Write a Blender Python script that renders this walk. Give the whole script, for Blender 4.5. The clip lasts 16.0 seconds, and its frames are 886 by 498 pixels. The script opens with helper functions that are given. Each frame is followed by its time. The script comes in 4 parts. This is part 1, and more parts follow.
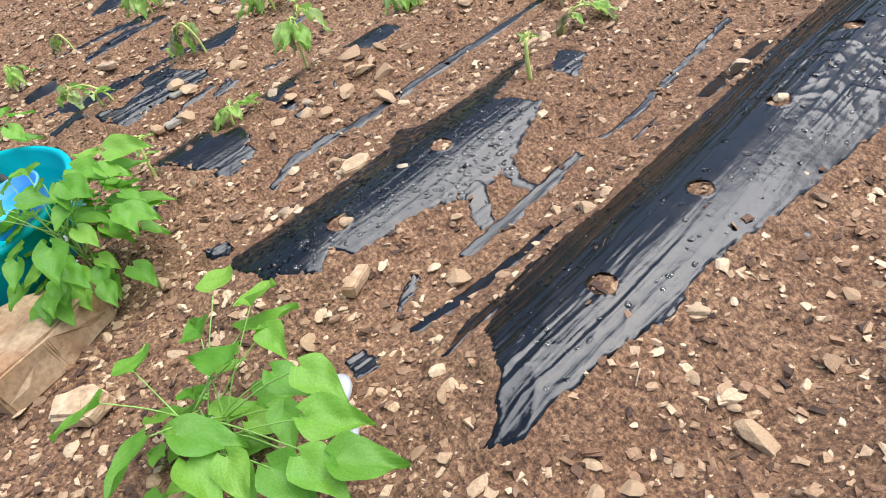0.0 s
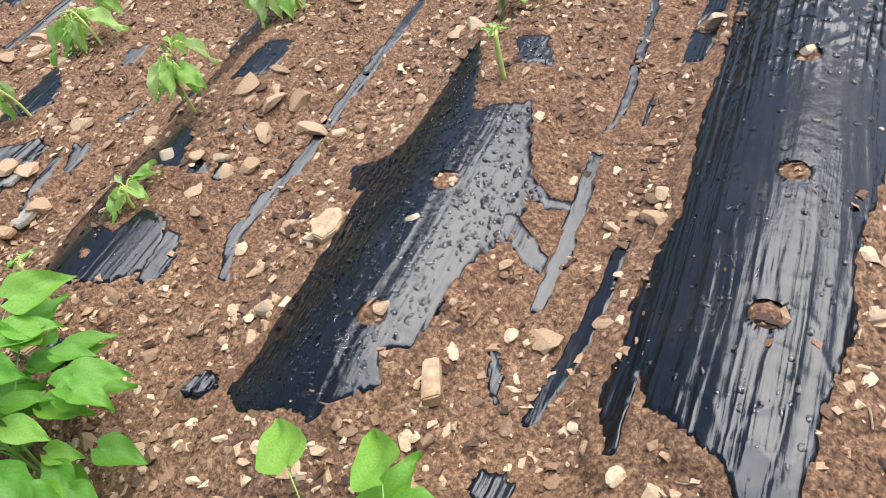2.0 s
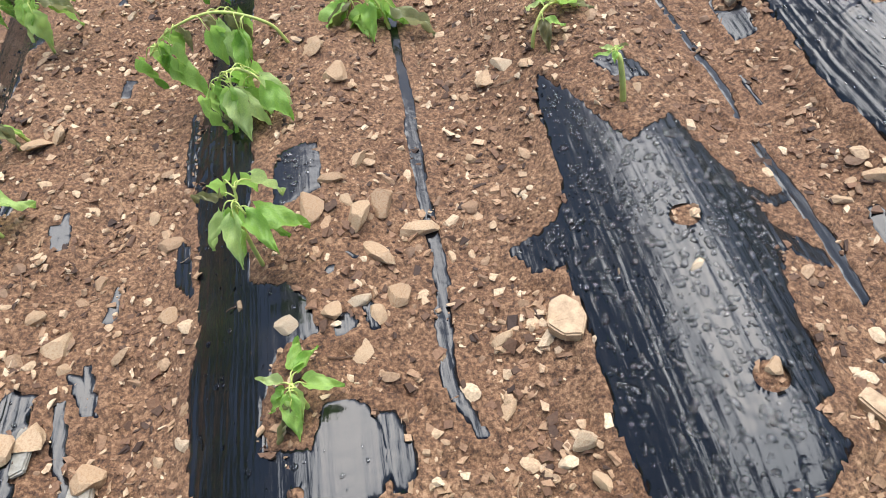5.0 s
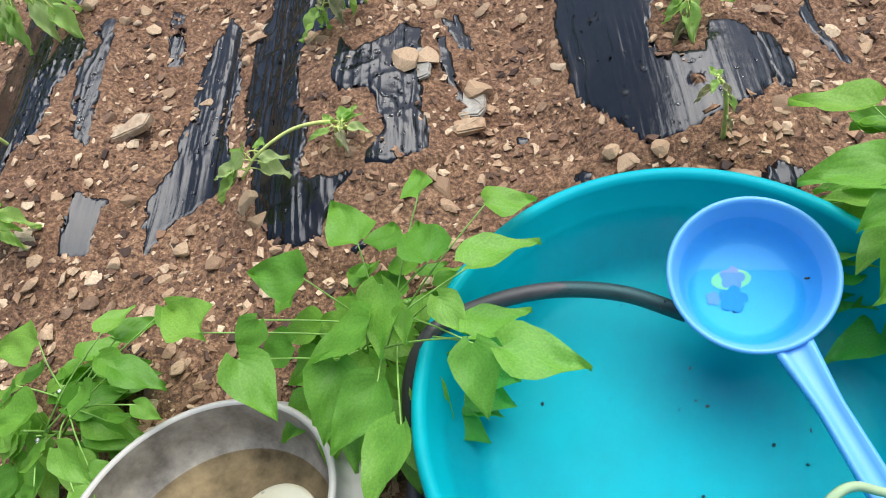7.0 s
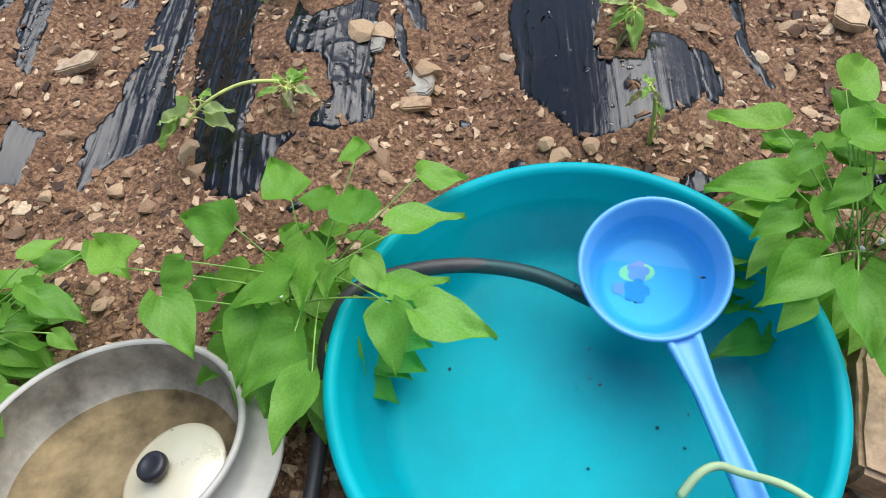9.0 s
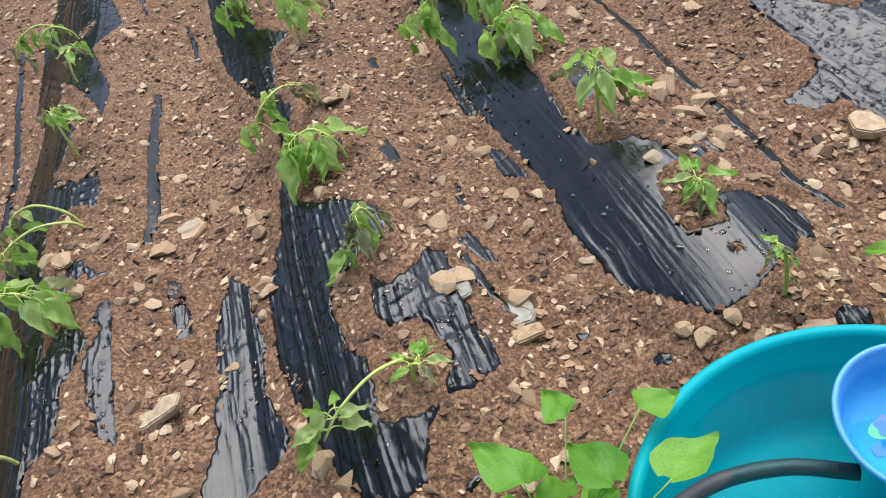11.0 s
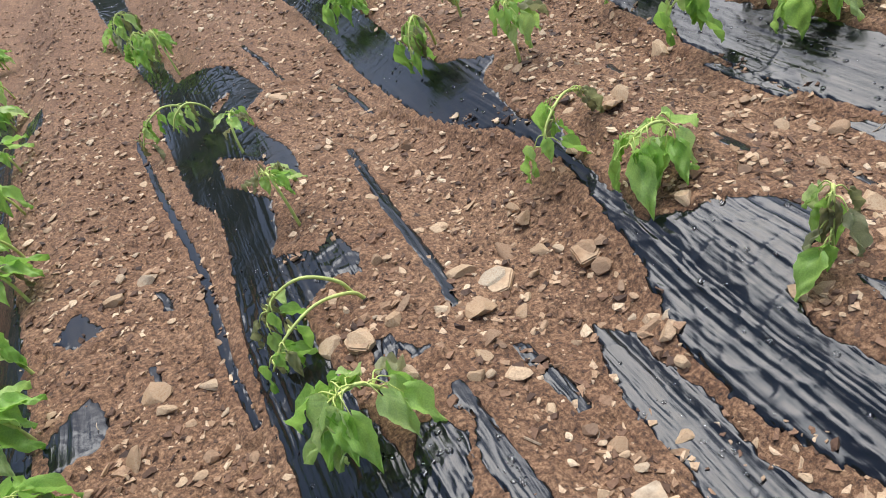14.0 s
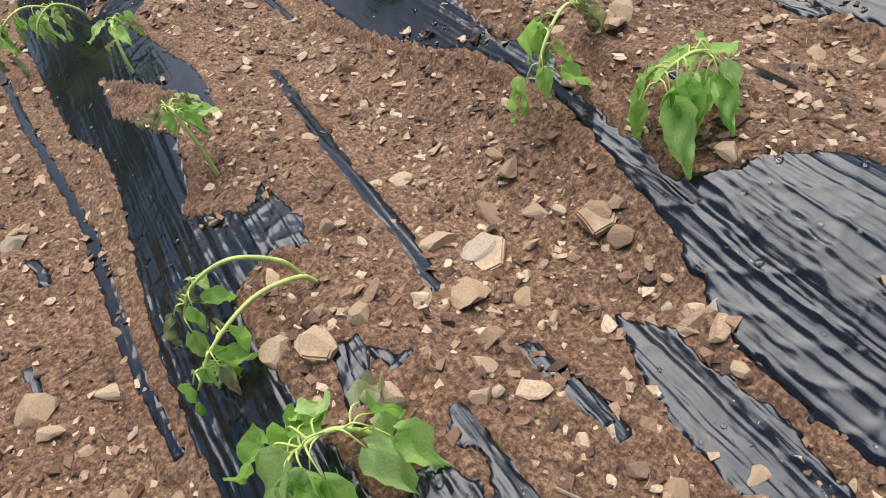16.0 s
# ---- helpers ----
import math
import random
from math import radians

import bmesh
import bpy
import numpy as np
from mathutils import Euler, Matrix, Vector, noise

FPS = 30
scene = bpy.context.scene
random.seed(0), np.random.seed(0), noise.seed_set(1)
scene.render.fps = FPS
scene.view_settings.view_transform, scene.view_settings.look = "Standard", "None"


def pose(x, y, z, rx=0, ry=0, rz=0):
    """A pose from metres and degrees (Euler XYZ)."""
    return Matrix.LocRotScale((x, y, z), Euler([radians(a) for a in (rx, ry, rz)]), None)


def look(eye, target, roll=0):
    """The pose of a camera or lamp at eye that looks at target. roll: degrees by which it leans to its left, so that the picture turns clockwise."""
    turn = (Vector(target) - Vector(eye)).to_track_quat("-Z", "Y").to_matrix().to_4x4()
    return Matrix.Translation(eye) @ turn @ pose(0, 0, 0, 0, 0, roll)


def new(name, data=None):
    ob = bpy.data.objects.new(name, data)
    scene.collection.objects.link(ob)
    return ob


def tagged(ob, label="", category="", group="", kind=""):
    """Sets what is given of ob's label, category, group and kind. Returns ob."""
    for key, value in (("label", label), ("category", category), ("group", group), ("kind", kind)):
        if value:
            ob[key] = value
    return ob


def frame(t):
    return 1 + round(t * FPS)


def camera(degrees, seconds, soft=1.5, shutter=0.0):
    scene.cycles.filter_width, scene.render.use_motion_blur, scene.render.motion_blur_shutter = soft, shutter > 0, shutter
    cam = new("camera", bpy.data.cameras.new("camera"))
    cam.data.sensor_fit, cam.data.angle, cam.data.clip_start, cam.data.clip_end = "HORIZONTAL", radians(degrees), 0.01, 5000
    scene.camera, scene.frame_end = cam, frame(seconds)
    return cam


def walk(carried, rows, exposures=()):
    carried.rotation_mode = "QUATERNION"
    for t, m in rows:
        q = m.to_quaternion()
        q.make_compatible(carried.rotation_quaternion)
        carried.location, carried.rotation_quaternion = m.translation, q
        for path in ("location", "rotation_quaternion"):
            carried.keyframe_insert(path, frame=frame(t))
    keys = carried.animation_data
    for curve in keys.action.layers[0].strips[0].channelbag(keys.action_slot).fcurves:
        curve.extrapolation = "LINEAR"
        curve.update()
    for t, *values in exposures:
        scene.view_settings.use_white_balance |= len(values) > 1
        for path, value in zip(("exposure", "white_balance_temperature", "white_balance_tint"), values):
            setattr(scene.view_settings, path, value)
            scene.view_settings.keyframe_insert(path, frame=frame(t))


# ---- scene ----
cam = camera(62.7, 16.0, soft=1.0)
PATH = [
    (0, (0.03, 0.135, 1.194), (-1.298, 0.964, -0.051), -18.5),
    (0.5, (-0.185, 0.173, 1.178), (-1.428, 1.045, -0.125), -19.1),
    (1, (-0.398, 0.129, 1.199), (-1.45, 1.134, -0.174), -18.8),
    (1.5, (-0.584, 0.099, 1.242), (-1.506, 1.163, -0.178), -19.4),
    (2, (-0.734, 0.125, 1.24), (-1.614, 1.206, -0.194), -20.4),
    (2.5, (-0.924, 0.183, 1.191), (-1.694, 1.329, -0.255), -21.3),
    (3, (-1.063, 0.222, 1.241), (-1.706, 1.431, -0.217), -21.8),
    (3.2, (-1.11, 0.225, 1.267), (-1.705, 1.459, -0.19), -21.9),
    (5.3, (-2.183, 0.223, 1.386), (-2.227, 1.497, -0.155), -15.7),
    (5.5, (-2.27, 0.202, 1.417), (-2.305, 1.456, -0.14), -15.9),
    (6, (-2.536, -0.007, 1.403), (-2.474, 1.267, -0.137), -16.1),
    (6.5, (-2.715, -0.234, 1.361), (-2.722, 0.947, -0.253), -17.3),
    (7, (-2.823, -0.401, 1.298), (-3.14, 0.699, -0.342), -21.2),
    (7.5, (-2.872, -0.502, 1.295), (-3.391, 0.462, -0.379), -22.0),
    (8, (-2.822, -0.507, 1.306), (-3.294, 0.429, -0.398), -18.2),
    (8.2, (-2.778, -0.487, 1.314), (-3.168, 0.46, -0.404), -15.2),
    (10.3, (-2.98, -0.436, 1.368), (-2.924, 0.941, -0.081), -11.4),
    (10.5, (-3.065, -0.395, 1.393), (-2.983, 1.018, -0.02), -13.3),
    (11, (-3.246, -0.264, 1.413), (-3.12, 1.176, 0.03), -17.5),
    (11.5, (-3.377, -0.176, 1.439), (-3.217, 1.272, 0.068), -19.7),
    (12, (-3.532, -0.116, 1.473), (-3.285, 1.375, 0.163), -20.1),
    (12.5, (-3.859, -0.056, 1.463), (-3.481, 1.402, 0.147), -20.8),
    (13, (-4.075, 0.037, 1.434), (-3.761, 1.524, 0.134), -23.5),
    (13.5, (-4.16, 0.26, 1.284), (-3.919, 1.845, 0.088), -24.8),
    (14, (-4.212, 0.402, 1.208), (-3.93, 1.962, -0.011), -23.1),
    (14.5, (-4.372, 0.455, 1.154), (-3.919, 1.888, -0.166), -21.3),
    (15, (-4.424, 0.55, 1.136), (-3.884, 1.889, -0.247), -20.1),
    (15.5, (-4.265, 0.721, 1.099), (-3.838, 2.064, -0.321), -21.4),
    (16, (-4.216, 0.862, 1.066), (-3.833, 2.168, -0.399), -19.6),
]
walk(cam, [(t, look(eye, target, roll)) for t, eye, target, roll in PATH],
     exposures=[(0.0, 1.32), (3.0, 1.30), (5.5, 1.25), (6.5, 1.18), (8.0, 0.84), (10.5, 0.98), (12.5, 1.07), (16.0, 1.00)])

# ---- world, sun, exposure ----
world = bpy.data.worlds.new("overcast_sky")
scene.world = world
world.use_nodes = True
wn = world.node_tree.nodes
wl = world.node_tree.links
sky = wn.new("ShaderNodeTexSky")
sky.sky_type = 'NISHITA'
sky.sun_disc = False
sky.sun_elevation = radians(58)
sky.sun_rotation = radians(27)
sky.air_density = 1.0
sky.dust_density = 2.0
wn["Background"].inputs["Strength"].default_value = 0.10
wl.new(sky.outputs[0], wn["Background"].inputs["Color"])
sun_data = bpy.data.lights.new("sun", 'SUN')
sun_data.energy = 2.0
sun_data.angle = radians(64)
sun_data.color = (0.95, 0.98, 1.0)
sun = new("sun", sun_data)
sun.matrix_world = look((1.0, 1.4, 4.2), (0.0, 0.0, 0.0))


# ---- materials ----
def material(name):
    m = bpy.data.materials.new(name)
    m.use_nodes = True
    return m, m.node_tree.nodes, m.node_tree.links, m.node_tree.nodes["Principled BSDF"]


def tex_noise(nodes, links, scale, detail=6.0, rough=0.6, stretch=None, coord="Object"):
    tc = nodes.new("ShaderNodeTexCoord")
    n = nodes.new("ShaderNodeTexNoise")
    n.inputs["Scale"].default_value = scale
    n.inputs["Detail"].default_value = detail
    n.inputs["Roughness"].default_value = rough
    if stretch:
        mp = nodes.new("ShaderNodeMapping")
        mp.inputs["Scale"].default_value = stretch
        links.new(tc.outputs[coord], mp.inputs["Vector"])
        links.new(mp.outputs[0], n.inputs["Vector"])
    else:
        links.new(tc.outputs[coord], n.inputs["Vector"])
    return n


def ramp(nodes, links, src, stops):
    r = nodes.new("ShaderNodeValToRGB")
    e = r.color_ramp.elements
    while len(e) < len(stops):
        e.new(0.5)
    for i, (p, c) in enumerate(stops):
        e[i].position = p
        e[i].color = (*c, 1)
    links.new(src, r.inputs[0])
    return r


def mixed(nodes, links, a, b, fac, mode='MIX'):
    m = nodes.new("ShaderNodeMix")
    m.data_type = 'RGBA'
    m.blend_type = mode
    for sock, v in ((m.inputs["Factor"], fac), (m.inputs[6], a), (m.inputs[7], b)):
        if isinstance(v, (int, float)):
            sock.default_value = v
        elif isinstance(v, tuple):
            sock.default_value = (*v, 1)
        else:
            links.new(v, sock)
    return m.outputs[2]


def bump(nodes, links, src, strength, dist, bsdf, chain=None):
    b = nodes.new("ShaderNodeBump")
    b.inputs["Strength"].default_value = strength
    b.inputs["Distance"].default_value = dist
    links.new(src, b.inputs["Height"])
    if chain:
        links.new(chain.outputs[0], b.inputs["Normal"])
    links.new(b.outputs[0], bsdf.inputs["Normal"])
    return b


def soil_material():
    m, n, l, p = material("damp_brown_soil")
    big = tex_noise(n, l, 2.2, 4)
    fine = tex_noise(n, l, 90, 8, 0.75)
    mid = tex_noise(n, l, 22, 6, 0.7)
    c1 = ramp(n, l, fine.outputs[0], [(0.36, (0.040, 0.020, 0.011)), (0.5, (0.25, 0.140, 0.075)), (0.66, (0.62, 0.40, 0.235))])
    c2 = ramp(n, l, mid.outputs[0], [(0.3, (0.58, 0.50, 0.46)), (0.7, (1.0, 0.96, 0.92))])
    c3 = ramp(n, l, big.outputs[0], [(0.35, (0.8, 0.74, 0.7)), (0.65, (1.0, 1.0, 1.0))])
    a = mixed(n, l, c1.outputs[0], c2.outputs[0], 1.0, 'MULTIPLY')
    a = mixed(n, l, a, c3.outputs[0], 1.0, 'MULTIPLY')
    l.new(a, p.inputs["Base Color"])
    p.inputs["Roughness"].default_value = 0.85
    b1 = bump(n, l, fine.outputs[0], 0.9, 0.006, p)
    bump(n, l, mid.outputs[0], 0.7, 0.012, p, b1)
    return m


def chip_material(name, stops, rough=0.75, per_object=False):
    m, n, l, p = material(name)
    if per_object:
        src = n.new("ShaderNodeObjectInfo").outputs["Random"]
    else:
        src = n.new("ShaderNodeNewGeometry").outputs["Random Per Island"]
    c = ramp(n, l, src, stops)
    f = tex_noise(n, l, 45 if per_object else 160, 7, 0.7)
    s = ramp(n, l, f.outputs[0], [(0.3, (0.55, 0.5, 0.46)), (0.6, (1.0, 1.0, 1.0)), (0.8, (1.18, 1.12, 1.02))])
    col = mixed(n, l, c.outputs[0], s.outputs[0], 1.0, 'MULTIPLY')
    if per_object:
        g = tex_noise(n, l, 9, 3)
        stain = ramp(n, l, g.outputs[0], [(0.45, (1, 1, 1)), (0.7, (0.72, 0.55, 0.42))])
        col = mixed(n, l, col, stain.outputs[0], 0.8, 'MULTIPLY')
    l.new(col, p.inputs["Base Color"])
    p.inputs["Roughness"].default_value = rough
    bump(n, l, f.outputs[0], 0.5, 0.003, p)
    return m


def plastic_material():
    m, n, l, p = material("wet_black_plastic_film")
    p.inputs["Base Color"].default_value = (0.008, 0.008, 0.010, 1)
    p.inputs["IOR"].default_value = 1.52
    film = tex_noise(n, l, 30, 5, 0.55, (3.0, 0.16, 1.0))
    crink = tex_noise(n, l, 26, 3, 0.5)
    dust = tex_noise(n, l, 7, 6, 0.7)
    d = ramp(n, l, dust.outputs[0], [(0.5, (0.004, 0.0045, 0.006)), (0.78, (0.018, 0.015, 0.013))])
    l.new(d.outputs[0], p.inputs["Base Color"])
    r = ramp(n, l, dust.outputs[0], [(0.35, (0.09, 0.09, 0.09)), (0.75, (0.24, 0.24, 0.24))])
    l.new(r.outputs[0], p.inputs["Roughness"])
    fine = tex_noise(n, l, 30, 3, 0.6, (8.0, 0.35, 1.0))
    b1 = bump(n, l, film.outputs[0], 0.22, 0.005, p)
    b2 = bump(n, l, fine.outputs[0], 0.20, 0.003, p, b1)
    bump(n, l, crink.outputs[0], 0.22, 0.006, p, b2)
    return m


def leaf_material(name, dark, light, pale):
    m, n, l, p = material(name)
    rnd = n.new("ShaderNodeObjectInfo").outputs["Random"]
    c = ramp(n, l, rnd, [(0.0, dark), (0.6, light), (1.0, pale)])
    f = tex_noise(n, l, 35, 5, 0.6)
    s = ramp(n, l, f.outputs[0], [(0.3, (0.72, 0.78, 0.7)), (0.7, (1.1, 1.06, 1.0))])
    uv = n.new("ShaderNodeUVMap")
    w = n.new("ShaderNodeTexWave")
    w.inputs["Scale"].default_value = 1.3
    w.inputs["Distortion"].default_value = 0.6
    l.new(uv.outputs[0], w.inputs["Vector"])
    vein = ramp(n, l, w.outputs[0], [(0.0, (1.2, 1.17, 1.1)), (0.16, (1.0, 1.0, 1.0))])
    col = mixed(n, l, c.outputs[0], s.outputs[0], 1.0, 'MULTIPLY')
    col = mixed(n, l, col, vein.outputs[0], 0.4, 'MULTIPLY')
    l.new(col, p.inputs["Base Color"])
    p.inputs["Roughness"].default_value = 0.5
    bump(n, l, w.outputs[0], 0.14, 0.002, p)
    t = n.new("ShaderNodeBsdfTranslucent")
    l.new(col, t.inputs["Color"])
    mx = n.new("ShaderNodeMixShader")
    mx.inputs[0].default_value = 0.5
    l.new(p.outputs[0], mx.inputs[1])
    l.new(t.outputs[0], mx.inputs[2])
    l.new(mx.outputs[0], n["Material Output"].inputs["Surface"])
    return m


def painted(name, col, rough=0.4, metal=0.0, vary=0.12, scale=14.0, relief=0.05):
    m, n, l, p = material(name)
    f = tex_noise(n, l, scale, 6, 0.65)
    lo = tuple(c * (1 - vary) for c in col)
    hi = tuple(min(1, c * (1 + vary)) for c in col)
    c = ramp(n, l, f.outputs[0], [(0.3, lo), (0.7, hi)])
    l.new(c.outputs[0], p.inputs["Base Color"])
    r = ramp(n, l, f.outputs[0], [(0.3, (rough * 0.8,) * 3), (0.7, (min(1, rough * 1.25),) * 3)])
    l.new(r.outputs[0], p.inputs["Roughness"])
    p.inputs["Metallic"].default_value = metal
    bump(n, l, f.outputs[0], relief, 0.004, p)
    return m


def water_material(name, tint):
    m = bpy.data.materials.new(name)
    m.use_nodes = True
    n, l = m.node_tree.nodes, m.node_tree.links
    n.remove(n["Principled BSDF"])
    t = n.new("ShaderNodeBsdfTransparent")
    t.inputs["Color"].default_value = (*tint, 1)
    g = n.new("ShaderNodeBsdfGlossy")
    g.inputs["Roughness"].default_value = 0.01
    fr = n.new("ShaderNodeFresnel")
    fr.inputs["IOR"].default_value = 1.07
    rip = tex_noise(n, l, 9, 2)
    b = n.new("ShaderNodeBump")
    b.inputs["Strength"].default_value = 0.12
    b.inputs["Distance"].default_value = 0.01
    l.new(rip.outputs[0], b.inputs["Height"])
    l.new(b.outputs[0], g.inputs["Normal"])
    mx = n.new("ShaderNodeMixShader")
    l.new(fr.outputs[0], mx.inputs[0])
    l.new(t.outputs[0], mx.inputs[1])
    l.new(g.outputs[0], mx.inputs[2])
    l.new(mx.outputs[0], n["Material Output"].inputs["Surface"])
    return m


def droplet_material():
    m, n, l, p = material("clear_water_drop")
    p.inputs["Roughness"].default_value = 0.02
    p.inputs["IOR"].default_value = 1.33
    p.inputs["Transmission Weight"].default_value = 1.0
    return m


SOIL = soil_material()
CHIPS = chip_material("soil_crumbs", [(0.0, (0.045, 0.022, 0.013)), (0.45, (0.24, 0.125, 0.067)), (0.78, (0.46, 0.29, 0.165)), (1.0, (0.78, 0.58, 0.38))])
PEBBLE = chip_material("tan_pebbles", [(0.0, (0.20, 0.115, 0.066)), (0.3, (0.42, 0.27, 0.155)), (0.65, (0.60, 0.42, 0.255)), (1.0, (0.74, 0.57, 0.38))], 0.7)
STRAW = chip_material("dry_straw", [(0.0, (0.16, 0.085, 0.05)), (0.6, (0.34, 0.22, 0.13)), (1.0, (0.55, 0.42, 0.28))])
STONE = chip_material("sandy_stone", [(0.0, (0.33, 0.205, 0.12)), (0.35, (0.48, 0.325, 0.19)), (0.75, (0.60, 0.43, 0.265)), (1.0, (0.55, 0.45, 0.32))], 0.7, True)
GREY_STONE = chip_material("grey_slate", [(0.0, (0.32, 0.30, 0.25)), (1.0, (0.42, 0.39, 0.32))], 0.6, True)
PLASTIC = plastic_material()
BEAN_LEAF = leaf_material("bean_leaf", (0.16, 0.40, 0.05), (0.24, 0.52, 0.07), (0.33, 0.60, 0.10))
WILT_LEAF = leaf_material("wilted_leaf", (0.30, 0.52, 0.10), (0.45, 0.68, 0.18), (0.60, 0.72, 0.32))
DRY_LEAF = leaf_material("withered_leaf", (0.22, 0.20, 0.10), (0.34, 0.34, 0.17), (0.42, 0.42, 0.26))
STEM = painted("pale_green_stem", (0.52, 0.58, 0.16), 0.5, vary=0.25, scale=30)
BEAN_STEM = painted("bean_stem", (0.24, 0.42, 0.09), 0.5, vary=0.25, scale=30)
BLOSSOM = painted("white_blossom", (0.75, 0.72, 0.78), 0.6)
TEAL = painted("teal_plastic", (0.0, 0.37, 0.42), 0.45, vary=0.08, scale=6)
TEAL.node_tree.nodes["Principled BSDF"].inputs["Specular IOR Level"].default_value = 0.12
BLUE = painted("sky_blue_plastic", (0.12, 0.40, 0.80), 0.35, vary=0.06, scale=6)
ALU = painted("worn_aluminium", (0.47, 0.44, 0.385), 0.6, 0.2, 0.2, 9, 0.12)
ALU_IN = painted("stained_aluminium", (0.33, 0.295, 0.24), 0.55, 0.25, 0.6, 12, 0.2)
BRASS = painted("tarnished_steel_lid", (0.76, 0.69, 0.50), 0.3, 0.35, 0.1, 7)
KNOB = painted("black_bakelite", (0.02, 0.02, 0.025), 0.4)
HILL = painted("wooded_hillside", (0.03, 0.05, 0.022), 0.9, vary=0.5, scale=0.15, relief=0.3)
HOSE = painted("black_rubber_hose", (0.045, 0.042, 0.042), 0.45, vary=0.3, scale=20)
GREYP = painted("grey_plastic", (0.42, 0.42, 0.43), 0.4)
PINK = painted("violet_print", (0.42, 0.30, 0.68), 0.4)
SKYP = painted("cyan_print", (0.02, 0.24, 0.62), 0.4)
YEL = painted("yellow_print", (0.75, 0.70, 0.36), 0.4)
NET = painted("green_netting", (0.42, 0.55, 0.30), 0.7)
WATER = water_material("clear_water", (0.70, 0.96, 0.97))
MURKY = water_material("murky_water", (0.78, 0.71, 0.58))
DROP = droplet_material()


# ---- ground shape ----
ROWX = [-7.69, -6.82, -5.95, -5.08, -4.20, -3.30, -2.46, -1.57, -0.79, 0.06, 0.91, 1.76]


def lattice(ix, iy, seed):
    h = (ix * 374761393 + iy * 668265263 + seed * 974634777) & 0x7FFFFFFF
    h = ((h ^ (h >> 13)) * 1274126177) & 0x7FFFFFFF
    h = h ^ (h >> 16)
    return (h & 0xFFFFF) / float(0xFFFFF)


def vnoise(x, y, seed=0):
    """Smooth noise from 0 to 1 on arrays."""
    x, y = np.asarray(x, float), np.asarray(y, float)
    ix, iy = np.floor(x).astype(np.int64), np.floor(y).astype(np.int64)
    fx, fy = x - ix, y - iy
    fx, fy = fx * fx * (3 - 2 * fx), fy * fy * (3 - 2 * fy)
    a, b = lattice(ix, iy, seed), lattice(ix + 1, iy, seed)
    c, d = lattice(ix, iy + 1, seed), lattice(ix + 1, iy + 1, seed)
    return (a * (1 - fx) + b * fx) * (1 - fy) + (c * (1 - fx) + d * fx) * fy


def bed(x, y):
    """The raised beds and furrows, without crumbs."""
    x, y = np.asarray(x, float), np.asarray(y, float)
    ph = np.interp(x, ROWX, np.arange(len(ROWX)))
    fade = np.clip((y - 0.30) / 0.45, 0, 1)
    fade = fade * fade * (3 - 2 * fade)
    far = np.clip((12 - np.hypot(x + 2.5, y - 2)) / 5, 0, 1)
    return -0.02 + far * (fade * 0.065 * np.cos(2 * np.pi * ph) - 0.03 * (1 - fade)) + 0.02 * (vnoise(x * 1.7, y * 1.7, 3) - 0.5)


def crumbs(x, y):
    return (0.022 * (vnoise(x * 9, y * 9, 5) - 0.5) + 0.014 * (vnoise(x * 24, y * 24, 6) - 0.5)
            + 0.012 * (vnoise(x * 55, y * 55, 7) - 0.5))


def soil_z(x, y):
    return bed(x, y) + crumbs(x, y)


def z_at(x, y):
    return float(soil_z(x, y))


# ---- mesh helpers ----
def link_mesh(name, verts, faces, mat, parent=None, smooth=True, label="", uvs=None):
    me = bpy.data.meshes.new(name)
    me.from_pydata([tuple(v) for v in verts], [], faces)
    me.materials.append(mat)
    if smooth:
        me.polygons.foreach_set("use_smooth", [True] * len(me.polygons))
    if uvs is not None:
        layer = me.uv_layers.new(name="UVMap")
        idx = np.empty(len(me.loops), dtype=np.int32)
        me.loops.foreach_get("vertex_index", idx)
        layer.data.foreach_set("uv", np.asarray(uvs, dtype=np.float32)[idx].ravel())
    me.update()
    ob = new(name, me)
    if parent:
        ob.parent = parent
    if label:
        tagged(ob, label)
    return ob


def part(name, bm, mat, parent, label="", smooth=True):
    me = bpy.data.meshes.new(name)
    bm.to_mesh(me)
    bm.free()
    me.materials.append(mat)
    if smooth:
        me.polygons.foreach_set("use_smooth", [True] * len(me.polygons))
    ob = new(name, me)
    ob.parent = parent
    if label:
        tagged(ob, label)
    return ob


def lathe(profile, steps=96):
    """A turned shape from (radius, z) pairs."""
    verts, faces = [], []
    for r, z in profile:
        for i in range(steps):
            a = 2 * math.pi * i / steps
            verts.append((r * math.cos(a), r * math.sin(a), z))
    for k in range(len(profile) - 1):
        for i in range(steps):
            j = (i + 1) % steps
            faces.append((k * steps + i, k * steps + j, (k + 1) * steps + j, (k + 1) * steps + i))
    return verts, faces


def smooth_path(points, n):
    """Points along a Catmull-Rom curve."""
    pts = [Vector(p) for p in points]
    pts = [pts[0] * 2 - pts[1]] + pts + [pts[-1] * 2 - pts[-2]]
    out = []
    for i in range(n + 1):
        u = i / n * (len(pts) - 3)
        k = min(int(u), len(pts) - 4)
        t = u - k
        a, b, c, d = pts[k:k + 4]
        out.append(0.5 * (2 * b + (c - a) * t + (2 * a - 5 * b + 4 * c - d) * t * t + (3 * b - a - 3 * c + d) * t ** 3))
    return out


